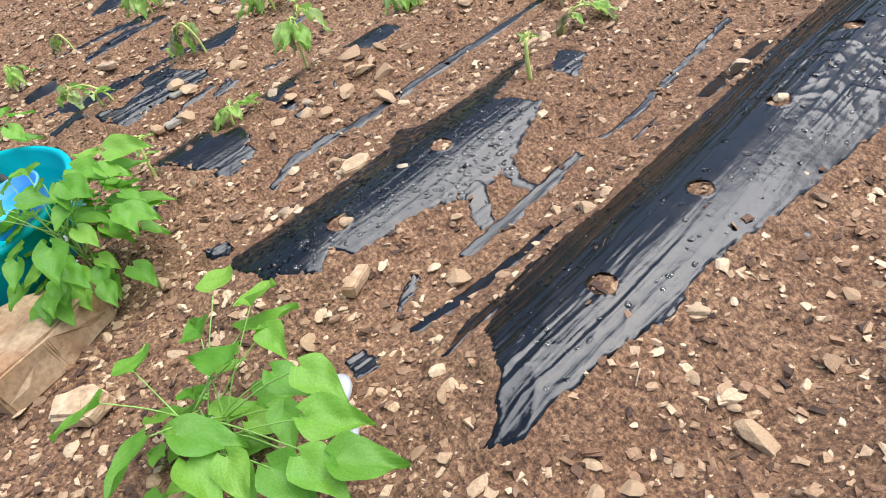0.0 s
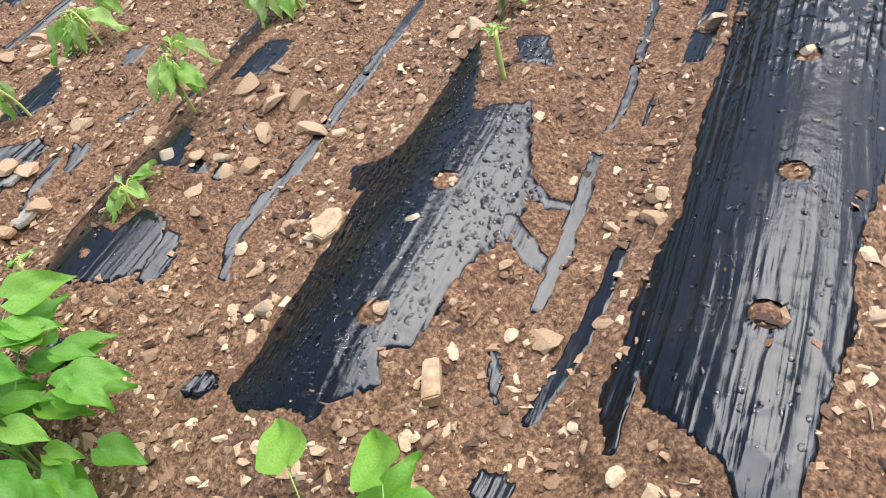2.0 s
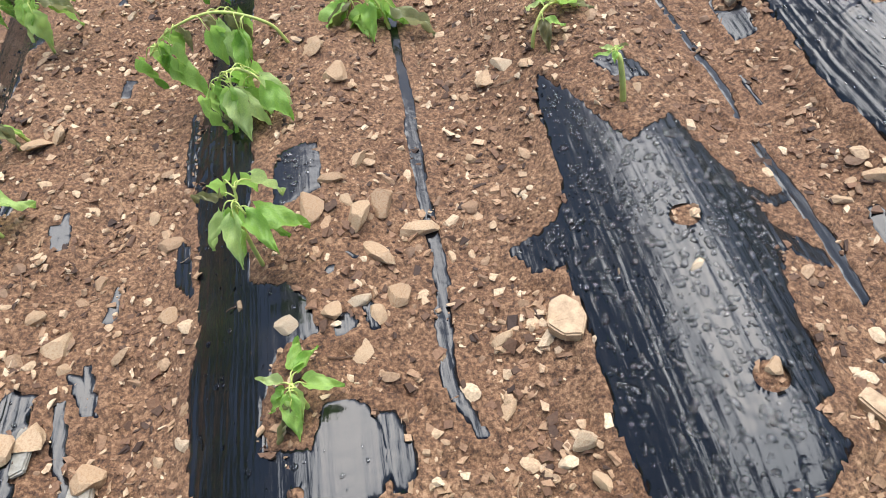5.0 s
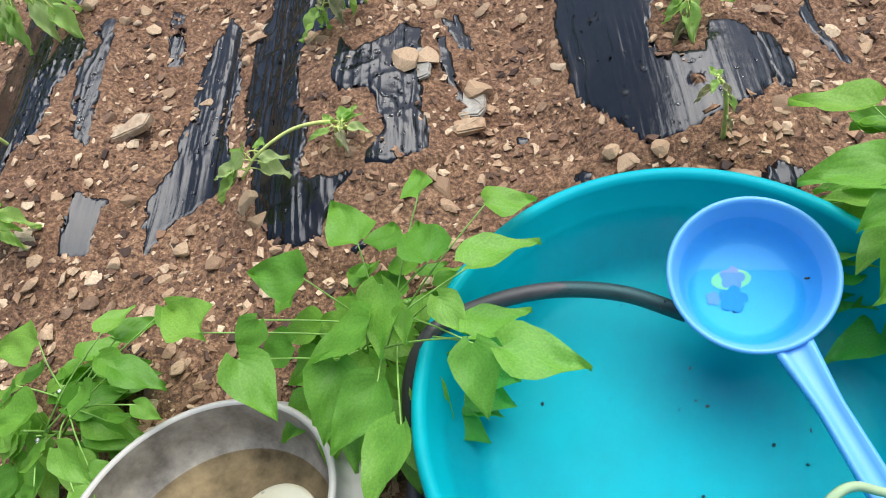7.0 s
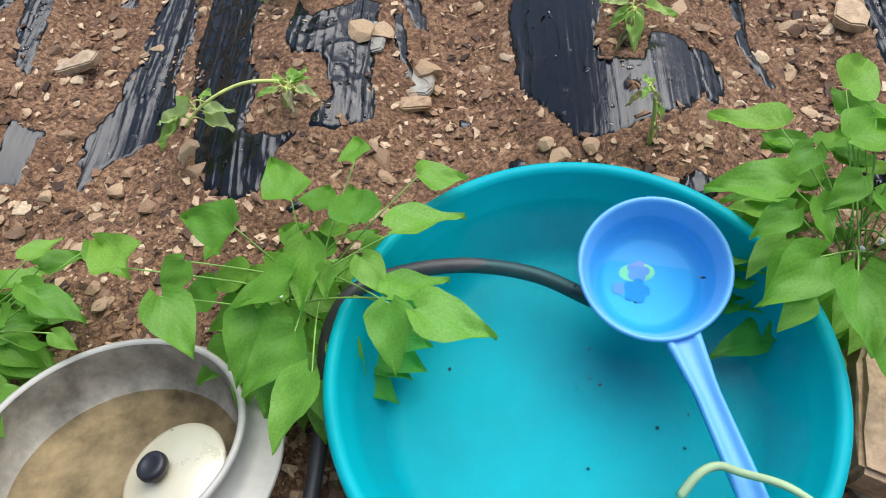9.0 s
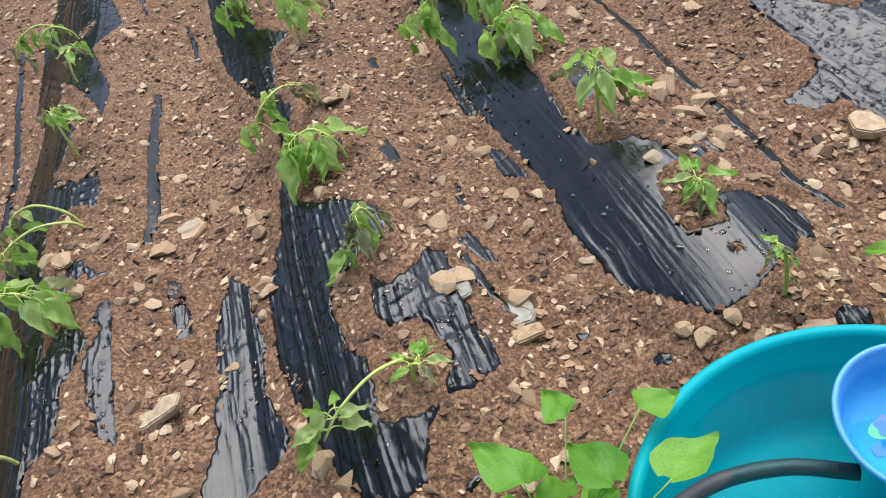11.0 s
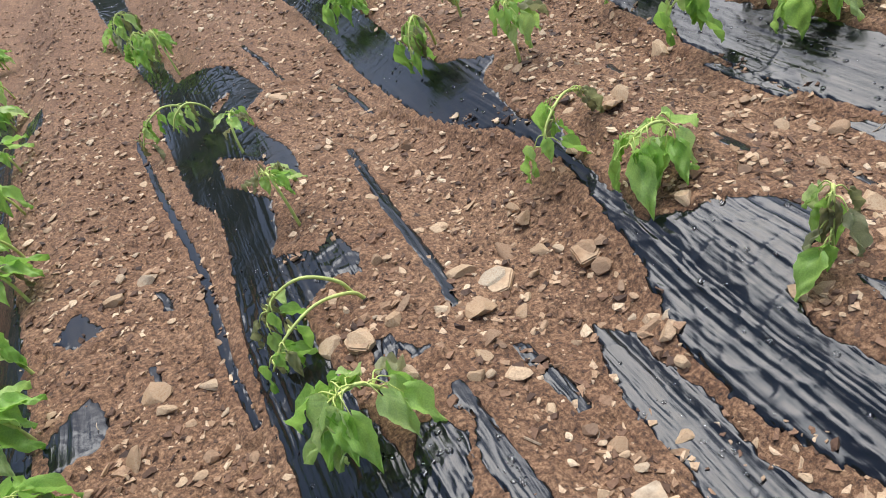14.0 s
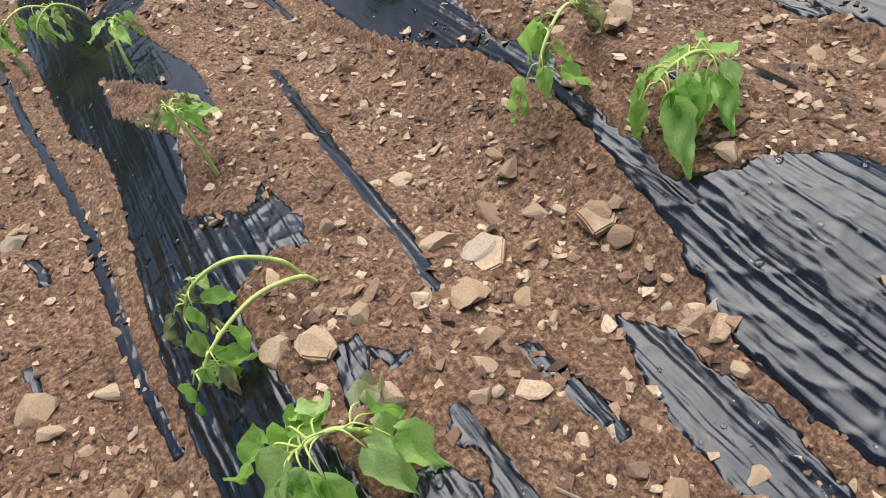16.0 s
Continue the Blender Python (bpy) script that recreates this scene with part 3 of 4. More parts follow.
# ---- water basin, dipper, pot, hose ----
def build_basin(x, y, z):
    thing = tagged(new("basin"), "large teal plastic basin filled with clear water", "basin")
    thing.location = (x, y, z)
    thing.scale = (1.04, 1.04, 1.22)
    v, f = lathe([(0.0, 0.004), (0.30, 0.004), (0.325, 0.012), (0.34, 0.03), (0.368, 0.12), (0.374, 0.125), (0.388, 0.178), (0.394, 0.186), (0.405, 0.188), (0.413, 0.182), (0.414, 0.172), (0.405, 0.164),
                  (0.396, 0.15), (0.37, 0.05), (0.345, 0.0), (0.30, -0.004), (0.0, -0.004)])
    link_mesh("tub", v, f, TEAL, thing)
    v, f = lathe([(0.0005, 0.0), (0.2, 0.0), (0.3695, 0.0)], 96)
    w = link_mesh("water", v, [q[::-1] for q in f], WATER, thing, label="still clear water")
    w.location = (0, 0, 0.132)
    rng = random.Random(5)
    for i in range(26):
        bm = bmesh.new()
        s = rng.uniform(0.0012, 0.0045)
        bmesh.ops.create_icosphere(bm, subdivisions=1, radius=s)
        bmesh.ops.scale(bm, vec=(1, rng.uniform(0.3, 0.8), 0.3), verts=bm.verts)
        bmesh.ops.rotate(bm, matrix=Matrix.Rotation(rng.uniform(0, 3), 3, 'Z'), verts=bm.verts)
        a, r = rng.uniform(0, 6.28), rng.uniform(0.02, 0.28)
        bmesh.ops.translate(bm, vec=(r * math.cos(a), r * math.sin(a), 0.1325 if i % 3 else 0.0065), verts=bm.verts)
        part("floating_crumb", bm, KNOB, thing)
    return thing


def flower(name, mat, r, x, y, z, thing):
    bm = bmesh.new()
    ring = []
    for i in range(40):
        a = 2 * math.pi * i / 40
        d = r * (0.72 + 0.28 * abs(math.cos(2.5 * a)))
        ring.append(bm.verts.new((x + d * math.cos(a), y + d * math.sin(a), z)))
    bm.faces.new(ring)
    part(name, bm, mat, thing)


def build_dipper(x, y, z):
    thing = tagged(new("water_dipper"), "light blue plastic water dipper with flower print in the basin", "dipper")
    thing.location = (x, y, z)
    thing.rotation_euler = (radians(13.3), radians(-2.2), 0)
    thing.scale = (1.045, 1.045, 1.045)
    v, f = lathe([(0.0, -0.085), (0.075, -0.085), (0.088, -0.080), (0.10, -0.06), (0.118, -0.005), (0.121, 0.0), (0.126, 0.002), (0.129, -0.002), (0.127, -0.010), (0.122, -0.012), (0.105, -0.062),
                  (0.092, -0.086), (0.078, -0.090), (0.0, -0.090)])
    link_mesh("bowl", v, f, BLUE, thing)
    v, f = lathe([(0.0005, 0.0), (0.06, 0.0), (0.1075, 0.0)], 64)
    w = link_mesh("water", v, [q[::-1] for q in f], WATER, thing, label="shallow clear water")
    w.location = (0, 0, -0.038)
    # channelled handle
    bm = bmesh.new()
    rows = []
    for i in range(15):
        t = i / 14
        d = 0.118 + 0.30 * t
        wd = 0.030 - 0.012 * min(1, t * 3) + 0.004 * t
        dz = -0.006 + 0.020 * t
        if i == 14:
            wd *= 0.7
        sec = [(-wd, -0.016), (-wd, 0.0), (-wd * 0.72, 0.003), (-wd * 0.5, -0.004), (wd * 0.5, -0.004), (wd * 0.72, 0.003), (wd, 0.0), (wd, -0.016)]
        rows.append([bm.verts.new((sx, -d, dz + sz)) for sx, sz in sec])
    for a, b in zip(rows, rows[1:]):
        for k in range(8):
            bm.faces.new((a[k], a[(k + 1) % 8], b[(k + 1) % 8], b[k]))
    bm.faces.new(rows[0])
    bm.faces.new(rows[-1][::-1])
    bmesh.ops.recalc_face_normals(bm, faces=bm.faces)
    h = part("handle", bm, BLUE, thing)
    h.rotation_euler = (0, 0, radians(16))
    flower("violet_flower_print", PINK, 0.021, -0.016, 0.018, -0.0836, thing)
    flower("cyan_flower_print", SKYP, 0.024, -0.022, -0.018, -0.0834, thing)
    flower("small_violet_flower_print", PINK, 0.013, -0.052, -0.012, -0.0836, thing)
    bm = bmesh.new()
    bmesh.ops.create_circle(bm, cap_ends=True, segments=32, radius=0.032)
    bmesh.ops.scale(bm, vec=(1, 0.55, 1), verts=bm.verts)
    bmesh.ops.translate(bm, vec=(-0.018, 0.016, -0.0842), verts=bm.verts)
    part("yellow_print", bm, YEL, thing)
    bm = bmesh.new()
    bmesh.ops.create_icosphere(bm, subdivisions=1, radius=0.004)
    bmesh.ops.scale(bm, vec=(1.4, 0.6, 0.5), verts=bm.verts)
    bmesh.ops.translate(bm, vec=(0.085, -0.012, -0.037), verts=bm.verts)
    part("floating_crumb", bm, KNOB, thing)
    return thing


POT_TURN = Vector((0, 0, 1)).rotation_difference(Vector((0.026, 0.338, 1.0)).normalized()).to_matrix().to_4x4()


def build_pot():
    thing = tagged(new("aluminium_pot"), "worn flanged aluminium cooking pot tilted on the soil", "pot")
    thing.matrix_world = Matrix.Translation((-3.468, -0.091, 0.166)) @ POT_TURN
    v, f = lathe([(0.222, 0.0), (0.224, 0.004), (0.230, 0.006), (0.235, 0.003), (0.235, -0.006), (0.230, -0.012), (0.236, -0.05), (0.250, -0.060), (0.285, -0.066), (0.289, -0.070),
                  (0.285, -0.075), (0.248, -0.071), (0.236, -0.075), (0.225, -0.12), (0.190, -0.150), (0.0, -0.160)])
    link_mesh("shell", v, f, ALU, thing)
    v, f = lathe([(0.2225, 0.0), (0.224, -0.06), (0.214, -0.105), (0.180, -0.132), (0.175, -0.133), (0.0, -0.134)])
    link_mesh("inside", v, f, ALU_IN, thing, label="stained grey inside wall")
    w_v, w_f = lathe([(0.0005, 0.0), (0.1, 0.0), (0.212, 0.0)], 72)
    w = link_mesh("water", w_v, [q[::-1] for q in w_f], MURKY, thing, label="shallow murky water")
    w.location = (0, 0, -0.112)
    return thing


def build_lid():
    thing = tagged(new("small_lid"), "small round metal lid with black knob lying in the pot", "lid")
    thing.matrix_world = Matrix.Translation((-3.468, -0.091, 0.166)) @ POT_TURN @ pose(0.098, -0.012, -0.078, 10, -14, 0) @ Matrix.Scale(1.2, 4)
    v, f = lathe([(0.0, 0.012), (0.03, 0.010), (0.06, 0.004), (0.076, -0.002), (0.082, -0.004), (0.083, -0.008), (0.079, -0.008), (0.06, 0.0), (0.03, 0.006), (0.0, 0.008)], 72)
    link_mesh("disc", v, f, BRASS, thing)
    v, f = lathe([(0.010, 0.010), (0.010, 0.018), (0.021, 0.020), (0.023, 0.026), (0.022, 0.034), (0.018, 0.037), (0.012, 0.0365), (0.008, 0.034), (0.0, 0.034)], 40)
    k = link_mesh("knob", v, f, KNOB, thing, label="round black knob")
    k.location = (-0.014, 0.0, 0)
    return thing


build_basin(-2.671, 0.032, -0.037)
build_dipper(-2.523, 0.205, 0.203)
build_pot()
build_lid()
hv, hf, _ = tube([(-2.62, 0.20, 0.09), (-2.72, 0.25, 0.10), (-2.83, 0.27, 0.11), (-2.93, 0.25, 0.14), (-3.02, 0.205, 0.175), (-3.075, 0.165, 0.178), (-3.115, 0.10, 0.13), (-3.13, -0.02, 0.04),
                  (-3.15, -0.19, 0.0), (-3.18, -0.36, -0.02), (-3.22, -0.6, -0.025), (-3.45, -0.75, -0.025), (-3.8, -0.68, -0.025), (-3.98, -0.45, -0.02), (-3.94, -0.25, 0.0), (-3.86, -0.11, 0.01), (-3.78, -0.04, 0.0), (-3.70, -0.01, -0.02)],
                 0.0155, 0.0155, 150, 14)
tagged(link_mesh("garden_hose", hv, hf, HOSE), "black rubber garden hose running over the basin rim", "hose")
nv, nf, _ = tube([(-2.52, -0.17, 0.115), (-2.49, -0.14, 0.14), (-2.46, -0.13, 0.15), (-2.43, -0.145, 0.165), (-2.38, -0.17, 0.19), (-2.33, -0.2, 0.18)], 0.008, 0.006, 30, 6)
tagged(link_mesh("net_scrap", nv, nf, NET), "twisted pale green scrap of netting in the basin", "net")


# ---- leaves and plants ----
def leaf_mesh(length, width, cup, droop, curl, seed, mat, tooth=0.0):
    """A pointed leaf along +y from the origin with a folded midrib."""
    rng = random.Random(seed)
    n, m = 12, 8
    verts, faces, uvs = [], [], []
    ph = rng.uniform(0, 6)
    for i in range(n + 1):
        t = i / n
        w = width * (math.sin(math.pi / 2 * (t + 0.03) / 0.31) ** 0.8 if t < 0.28 else 1 - ((t - 0.28) / 0.72) ** 1.12)
        if i == n:
            w = width * 0.01
        w *= 1 + tooth * (0.12 if i % 2 else -0.06)
        for j in range(m + 1):
            s = j / m * 2 - 1
            x = s * w * 0.5
            y = length * (t - 0.06 * abs(s) ** 2 * (1 - t) * 2 * (t < 0.35))
            z = cup * abs(s) ** 1.3 * width * 0.5 * (1 - 0.3 * t) - droop * length * t * t
            z += curl * length * (math.sin(7 * t + 3 * s + ph) * 0.04 * abs(s) + 0.02 * math.sin(13 * t + ph * 2 - 4 * s))
            verts.append((x, y, z))
            uvs.append((abs(s) * 0.9 - t * 1.1, t * 0.2))
    for i in range(n):
        for j in range(m):
            a = i * (m + 1) + j
            faces.append((a, a + 1, a + m + 2, a + m + 1))
    me = bpy.data.meshes.new("leaf")
    me.from_pydata(verts, [], faces)
    me.materials.append(mat)
    me.polygons.foreach_set("use_smooth", [True] * len(me.polygons))
    layer = me.uv_layers.new(name="UVMap")
    idx = np.empty(len(me.loops), dtype=np.int32)
    me.loops.foreach_get("vertex_index", idx)
    layer.data.foreach_set("uv", np.asarray(uvs, dtype=np.float32)[idx].ravel())
    return me


BEAN_LEAVES = [leaf_mesh(1.0, 0.74, 0.24 + 0.1 * (k % 3), 0.05 + 0.06 * (k % 4), 1.0, k, BEAN_LEAF) for k in range(8)]
WILT_LEAVES = [leaf_mesh(1.0, 0.60, 0.32 + 0.15 * (k % 3), 0.10 + 0.08 * (k % 3), 2.2, 40 + k, WILT_LEAF, 0.6) for k in range(7)]
DRY_LEAVES = [leaf_mesh(1.0, 0.40, 0.6, 0.2, 3.5, 70 + k, DRY_LEAF, 0.6) for k in range(4)]


def put_leaf(thing, me, at, toward, size, up=Vector((0, 0, 1)), wide=1.0, origin=Vector()):
    d = (Vector(toward)).normalized()
    side = d.cross(up)
    if side.length < 0.05:
        side = d.cross(Vector((1, 0.3, 0)))
    side.normalize()
    nrm = side.cross(d)
    rot = Matrix((side, d, nrm)).transposed().to_4x4()
    ob = new("leaf", me)
    ob.parent = thing
    ob.matrix_local = Matrix.Translation(Vector(at) - origin) @ rot @ Matrix.Diagonal((size * wide, size, size, 1))
    return ob


def bean_plant(base, leaves, fill, seed, label, height=0.24):
    """A bush bean: leaflets given as base, tip and height, with more below them."""
    rng = random.Random(seed)
    o = Vector((base[0], base[1], z_at(*base) - 0.01))
    thing = tagged(new("bean_plant"), label, "bean plant", "bean plants")
    thing.location = o
    stems = []
    for k in range(4):
        a = rng.uniform(0, 6.28)
        top = Vector((0.05 * math.cos(a), 0.05 * math.sin(a), height * rng.uniform(0.7, 1.0)))
        v, f, path = tube([(0, 0, 0), (top.x * 0.3, top.y * 0.5, top.z * 0.5), top], 0.0042, 0.0026, 10, 7)
        link_mesh("stem", v, f, BEAN_STEM, thing)
        stems.append(path)
    spots = [(Vector((bx, by, z)), Vector((tx, ty, z - 0.02 - 0.02 * rng.random()))) for bx, by, tx, ty, z in leaves]
    for k in range(fill):
        a, r = rng.uniform(0, 6.28), (0.15 if fill < 50 else 0.19 if fill < 80 else 0.23) * rng.random() ** 0.6
        b = o + Vector((r * math.cos(a), r * math.sin(a), height * rng.uniform(0.3, 0.95)))
        a += rng.uniform(-0.6, 0.6)
        s = rng.uniform(0.065, 0.105)
        spots.append((b, b + Vector((s * math.cos(a), s * math.sin(a), -0.4 * s))))
    for k, (b, t) in enumerate(spots):
        d = t - b
        if d.length > 0.13:
            b = t - d.normalized() * 0.13
            d = t - b
        s = d.length
        lean = Vector((rng.uniform(-0.35, 0.35), rng.uniform(-0.35, 0.35), 1))
        put_leaf(thing, BEAN_LEAVES[rng.randrange(8)], b, d, s * 1.04, lean, 1.0, o)
        if k < len(leaves):
            path = stems[k % 4]
            p = path[rng.randint(5, 10)]
            e = b - o
            v, f, _ = tube([p, (p + e) * 0.5 + Vector((0, 0, 0.012)), e], 0.0022, 0.0014, 8, 6)
            link_mesh("petiole", v, f, BEAN_STEM, thing)
    for k in range(5):
        p = stems[k % 4][rng.randint(6, 10)] + Vector((rng.uniform(-0.03, 0.03), rng.uniform(-0.03, 0.03), rng.uniform(0, 0.02)))
        bm = bmesh.new()
        for q in range(3):
            bmesh.ops.create_icosphere(bm, subdivisions=1, radius=0.0048, matrix=Matrix.Translation(p + Vector((rng.uniform(-0.005, 0.005), rng.uniform(-0.005, 0.005), rng.uniform(-0.003, 0.003)))))
        part("blossom", bm, BLOSSOM if k < 3 else BEAN_STEM, thing, "small pale blossom")
    return thing


LEAVES_b1 = [
    (-1.412, 0.375, -1.552, 0.496, 0.185),
    (-1.246, 0.418, -1.335, 0.515, 0.23),
    (-1.285, 0.35, -1.253, 0.513, 0.17),
    (-1.301, 0.308, -1.415, 0.325, 0.2),
    (-1.232, 0.424, -1.142, 0.407, 0.17),
    (-1.287, 0.137, -1.464, 0.216, 0.215),
    (-1.307, 0.106, -1.386, -0.035, 0.215),
    (-1.144, 0.124, -1.105, -0.017, 0.215),
    (-1.101, 0.14, -0.999, 0.23, 0.215),
    (-1.044, 0.132, -0.936, 0.129, 0.185),
    (-1.105, 0.359, -1.009, 0.383, 0.17),
    (-1.016, 0.392, -0.906, 0.412, 0.215),
    (-1.009, 0.324, -0.931, 0.281, 0.17),
    (-0.904, 0.328, -0.81, 0.404, 0.215),
    (-0.783, 0.304, -0.698, 0.389, 0.215),
    (-0.829, 0.27, -0.72, 0.283, 0.23),
    (-1.003, 0.189, -0.906, 0.164, 0.17),
    (-0.866, 0.227, -0.754, 0.242, 0.215),
    (-1.153, 0.332, -1.297, 0.264, 0.2),
]
LEAVES_b2 = [
    (-2.231, 0.422, -2.386, 0.514, 0.285),
    (-2.227, 0.421, -2.085, 0.601, 0.33),
    (-2.125, 0.447, -2.14, 0.581, 0.27),
    (-2.122, 0.445, -2.056, 0.506, 0.3),
    (-2.226, 0.407, -2.283, 0.348, 0.27),
    (-2.217, 0.378, -2.072, 0.447, 0.315),
    (-2.11, 0.348, -1.993, 0.373, 0.315),
    (-2.119, 0.333, -2.048, 0.307, 0.315),
    (-2.306, 0.293, -2.435, 0.314, 0.315),
    (-2.259, 0.285, -2.238, 0.218, 0.285),
    (-2.233, 0.208, -2.373, 0.103, 0.27),
    (-2.238, 0.183, -2.243, -0.001, 0.315),
    (-2.082, 0.312, -2.044, 0.246, 0.27),
    (-2.313, 0.241, -2.381, 0.208, 0.315),
    (-2.189, 0.306, -2.245, 0.266, 0.315),
    (-2.191, 0.166, -2.116, 0.146, 0.33),
]
LEAVES_b3 = [
    (-3.037, 0.217, -3.077, 0.395, 0.275),
    (-3.013, 0.195, -2.86, 0.282, 0.32),
    (-3.068, 0.418, -3.077, 0.505, 0.26),
    (-3.185, 0.23, -3.391, 0.305, 0.29),
    (-3.158, 0.293, -3.243, 0.453, 0.26),
    (-3.136, 0.149, -3.258, 0.104, 0.305),
    (-3.12, 0.211, -3.137, 0.103, 0.305),
    (-2.973, 0.086, -2.966, -0.019, 0.305),
    (-2.965, 0.085, -2.804, 0.042, 0.305),
    (-2.979, 0.113, -2.887, 0.179, 0.275),
    (-3.136, 0.062, -3.219, -0.037, 0.26),
    (-3.084, -0.028, -3.147, -0.14, 0.305),
    (-3.206, 0.121, -3.235, -0.017, 0.26),
    (-3.36, 0.107, -3.298, 0.012, 0.305),
    (-3.4, 0.132, -3.538, 0.257, 0.305),
    (-3.324, 0.166, -3.374, 0.116, 0.32),
    (-2.943, 0.38, -2.857, 0.401, 0.26),
    (-3.081, 0.162, -3.091, 0.117, 0.305),
    (-3.029, 0.184, -2.986, 0.122, 0.29),
]
LEAVES_b4 = [
    (-3.903, 0.288, -4.033, 0.296, 0.135),
    (-3.725, 0.264, -3.693, 0.337, 0.18),
    (-3.736, 0.281, -3.665, 0.334, 0.12),
    (-3.614, 0.32, -3.542, 0.257, 0.15),
    (-3.942, 0.202, -3.993, 0.174, 0.12),
    (-3.829, 0.12, -3.961, 0.108, 0.165),
    (-3.725, 0.216, -3.667, 0.177, 0.165),
    (-3.687, 0.19, -3.594, 0.155, 0.165),
    (-3.765, 0.044, -3.701, -0.021, 0.165),
    (-3.823, 0.044, -3.904, 0.041, 0.135),
    (-3.714, 0.105, -3.683, 0.129, 0.12),
    (-3.795, -0.024, -3.832, -0.042, 0.165),
    (-3.723, 0.01, -3.682, 0.02, 0.12),
    (-3.711, -0.04, -3.676, -0.073, 0.165),
    (-3.628, 0.111, -3.586, 0.088, 0.165),
    (-3.714, 0.12, -3.786, 0.178, 0.18),
]
LEAVES_b2_tall = [
    (-2.148, 0.413, -2.105, 0.511, 0.27),
    (-1.909, 0.207, -1.798, 0.163, 0.27),
    (-2.168, 0.22, -2.14, 0.307, 0.315),
]

bean_plant((-1.19, 0.20), LEAVES_b1, 26, 11, "bushy green bean plant with pale blossoms beside the mulch", 0.19)
bean_plant((-2.13, 0.27), LEAVES_b2 + LEAVES_b2_tall, 90, 12, "dense green bean plant beside the teal basin", 0.32)
bean_plant((-3.17, 0.21), LEAVES_b3, 79, 13, "dense green bean plant leaning over the basin rim", 0.25)
bean_plant((-3.90, 0.16), LEAVES_b4, 46, 14, "small green bean plant behind the aluminium pot", 0.15)


def wilted_plant(base, tip, arch, tip_z, leaves, size, seed, limp=0.8, dry=0.15, label="", start=0.35, thick=0.0048):
    """A bent seedling: the stem rises to an arch and hangs to its tip."""
    rng = random.Random(seed)
    leaves, size, thick = int(leaves * 1.35), size * 1.35, thick * 1.25
    o = Vector((base[0], base[1], z_at(*base) - 0.008))
    thing = tagged(new("wilted_seedling"), label or "wilted green seedling with bent stem and limp leaves", "seedling", "wilted seedlings")
    thing.location = o
    d = Vector((tip[0] - base[0], tip[1] - base[1], 0))
    ctrl = [Vector((0, 0, 0)), d * 0.10 + Vector((0, 0, arch * 0.55)), d * 0.42 + Vector((0, 0, arch)), d * 0.78 + Vector((0, 0, arch * 0.75 + tip_z * 0.25)), d + Vector((0, 0, tip_z))]
    v, f, path = tube(ctrl, thick, thick * 0.5, 22, 8)
    link_mesh("stem", v, f, STEM, thing)
    for k in range(leaves):
        u = start + (1 - start) * (k + 0.5) / leaves
        p = path[min(22, int(u * 22))]
        a = rng.uniform(0, 6.28)
        out = Vector((math.cos(a), math.sin(a), 0))
        s = size * rng.uniform(0.65, 1.2)
        q = p + out * s * 0.42 + Vector((0, 0, s * (0.30 - 0.62 * limp)))
        v, f, _ = tube([p, (p + q) * 0.5 + Vector((0, 0, s * 0.16)), q], 0.0021, 0.0013, 7, 6)
        link_mesh("petiole", v, f, STEM, thing)
        lm = min(1.0, max(0.1, limp + rng.uniform(-0.3, 0.1)))
        way = out * (1.05 - lm) + Vector((0, 0, 0.25 - lm * 1.25))
        pool = DRY_LEAVES if rng.random() < dry else WILT_LEAVES
        low = q.z + o.z + way.normalized().z * s
        floor_z = z_at(q.x + o.x, q.y + o.y) + 0.004
        if low < floor_z:
            way = out + Vector((0, 0, min(0.0, (floor_z - q.z - o.z) / s)))
        put_leaf(thing, pool[rng.randrange(len(pool))], q, way, s, out * 1.0 + Vector((0, 0, 0.5)), rng.uniform(0.7, 1.1))
    return thing


# bed B
wilted_plant((-1.56, 1.66), (-1.57, 1.70), 0.13, 0.15, 4, 0.025, 21, 0.4, 0.3, "broken seedling stump with a thick pale stem", 0.7, 0.007)
wilted_plant((-1.72, 2.02), (-1.60, 2.12), 0.10, 0.06, 6, 0.06, 22, 0.6, 0.3)
wilted_plant((-2.13, 2.40), (-2.25, 2.50), 0.16, 0.06, 14, 0.10, 23, 0.95, 0.1, "slumped wilted seedling with a mop of limp leaves")
# bed C
wilted_plant((-2.45, 2.30), (-2.88, 2.30), 0.17, 0.08, 14, 0.095, 24, 0.95, 0.2)
wilted_plant((-2.47, 1.98), (-2.66, 2.02), 0.16, 0.07, 13, 0.09, 25, 0.95, 0.12)
wilted_plant((-2.54, 1.40), (-2.52, 1.44), 0.20, 0.24, 9, 0.075, 26, 0.55, 0.15, "upright green seedling with drooping lower leaves")
wilted_plant((-2.44, 0.98), (-2.46, 1.02), 0.06, 0.05, 7, 0.055, 27, 0.45, 0.4)
wilted_plant((-2.45, 0.64), (-2.47, 0.67), 0.15, 0.17, 7, 0.03, 28, 0.5, 0.35, "small upright seedling with curled leaves", 0.1)
wilted_plant((-2.56, 2.75), (-2.75, 2.85), 0.16, 0.06, 9, 0.09, 30, 0.9, 0.1)
wilted_plant((-2.50, 3.30), (-2.70, 3.35), 0.16, 0.06, 9, 0.09, 31, 0.9, 0.1)
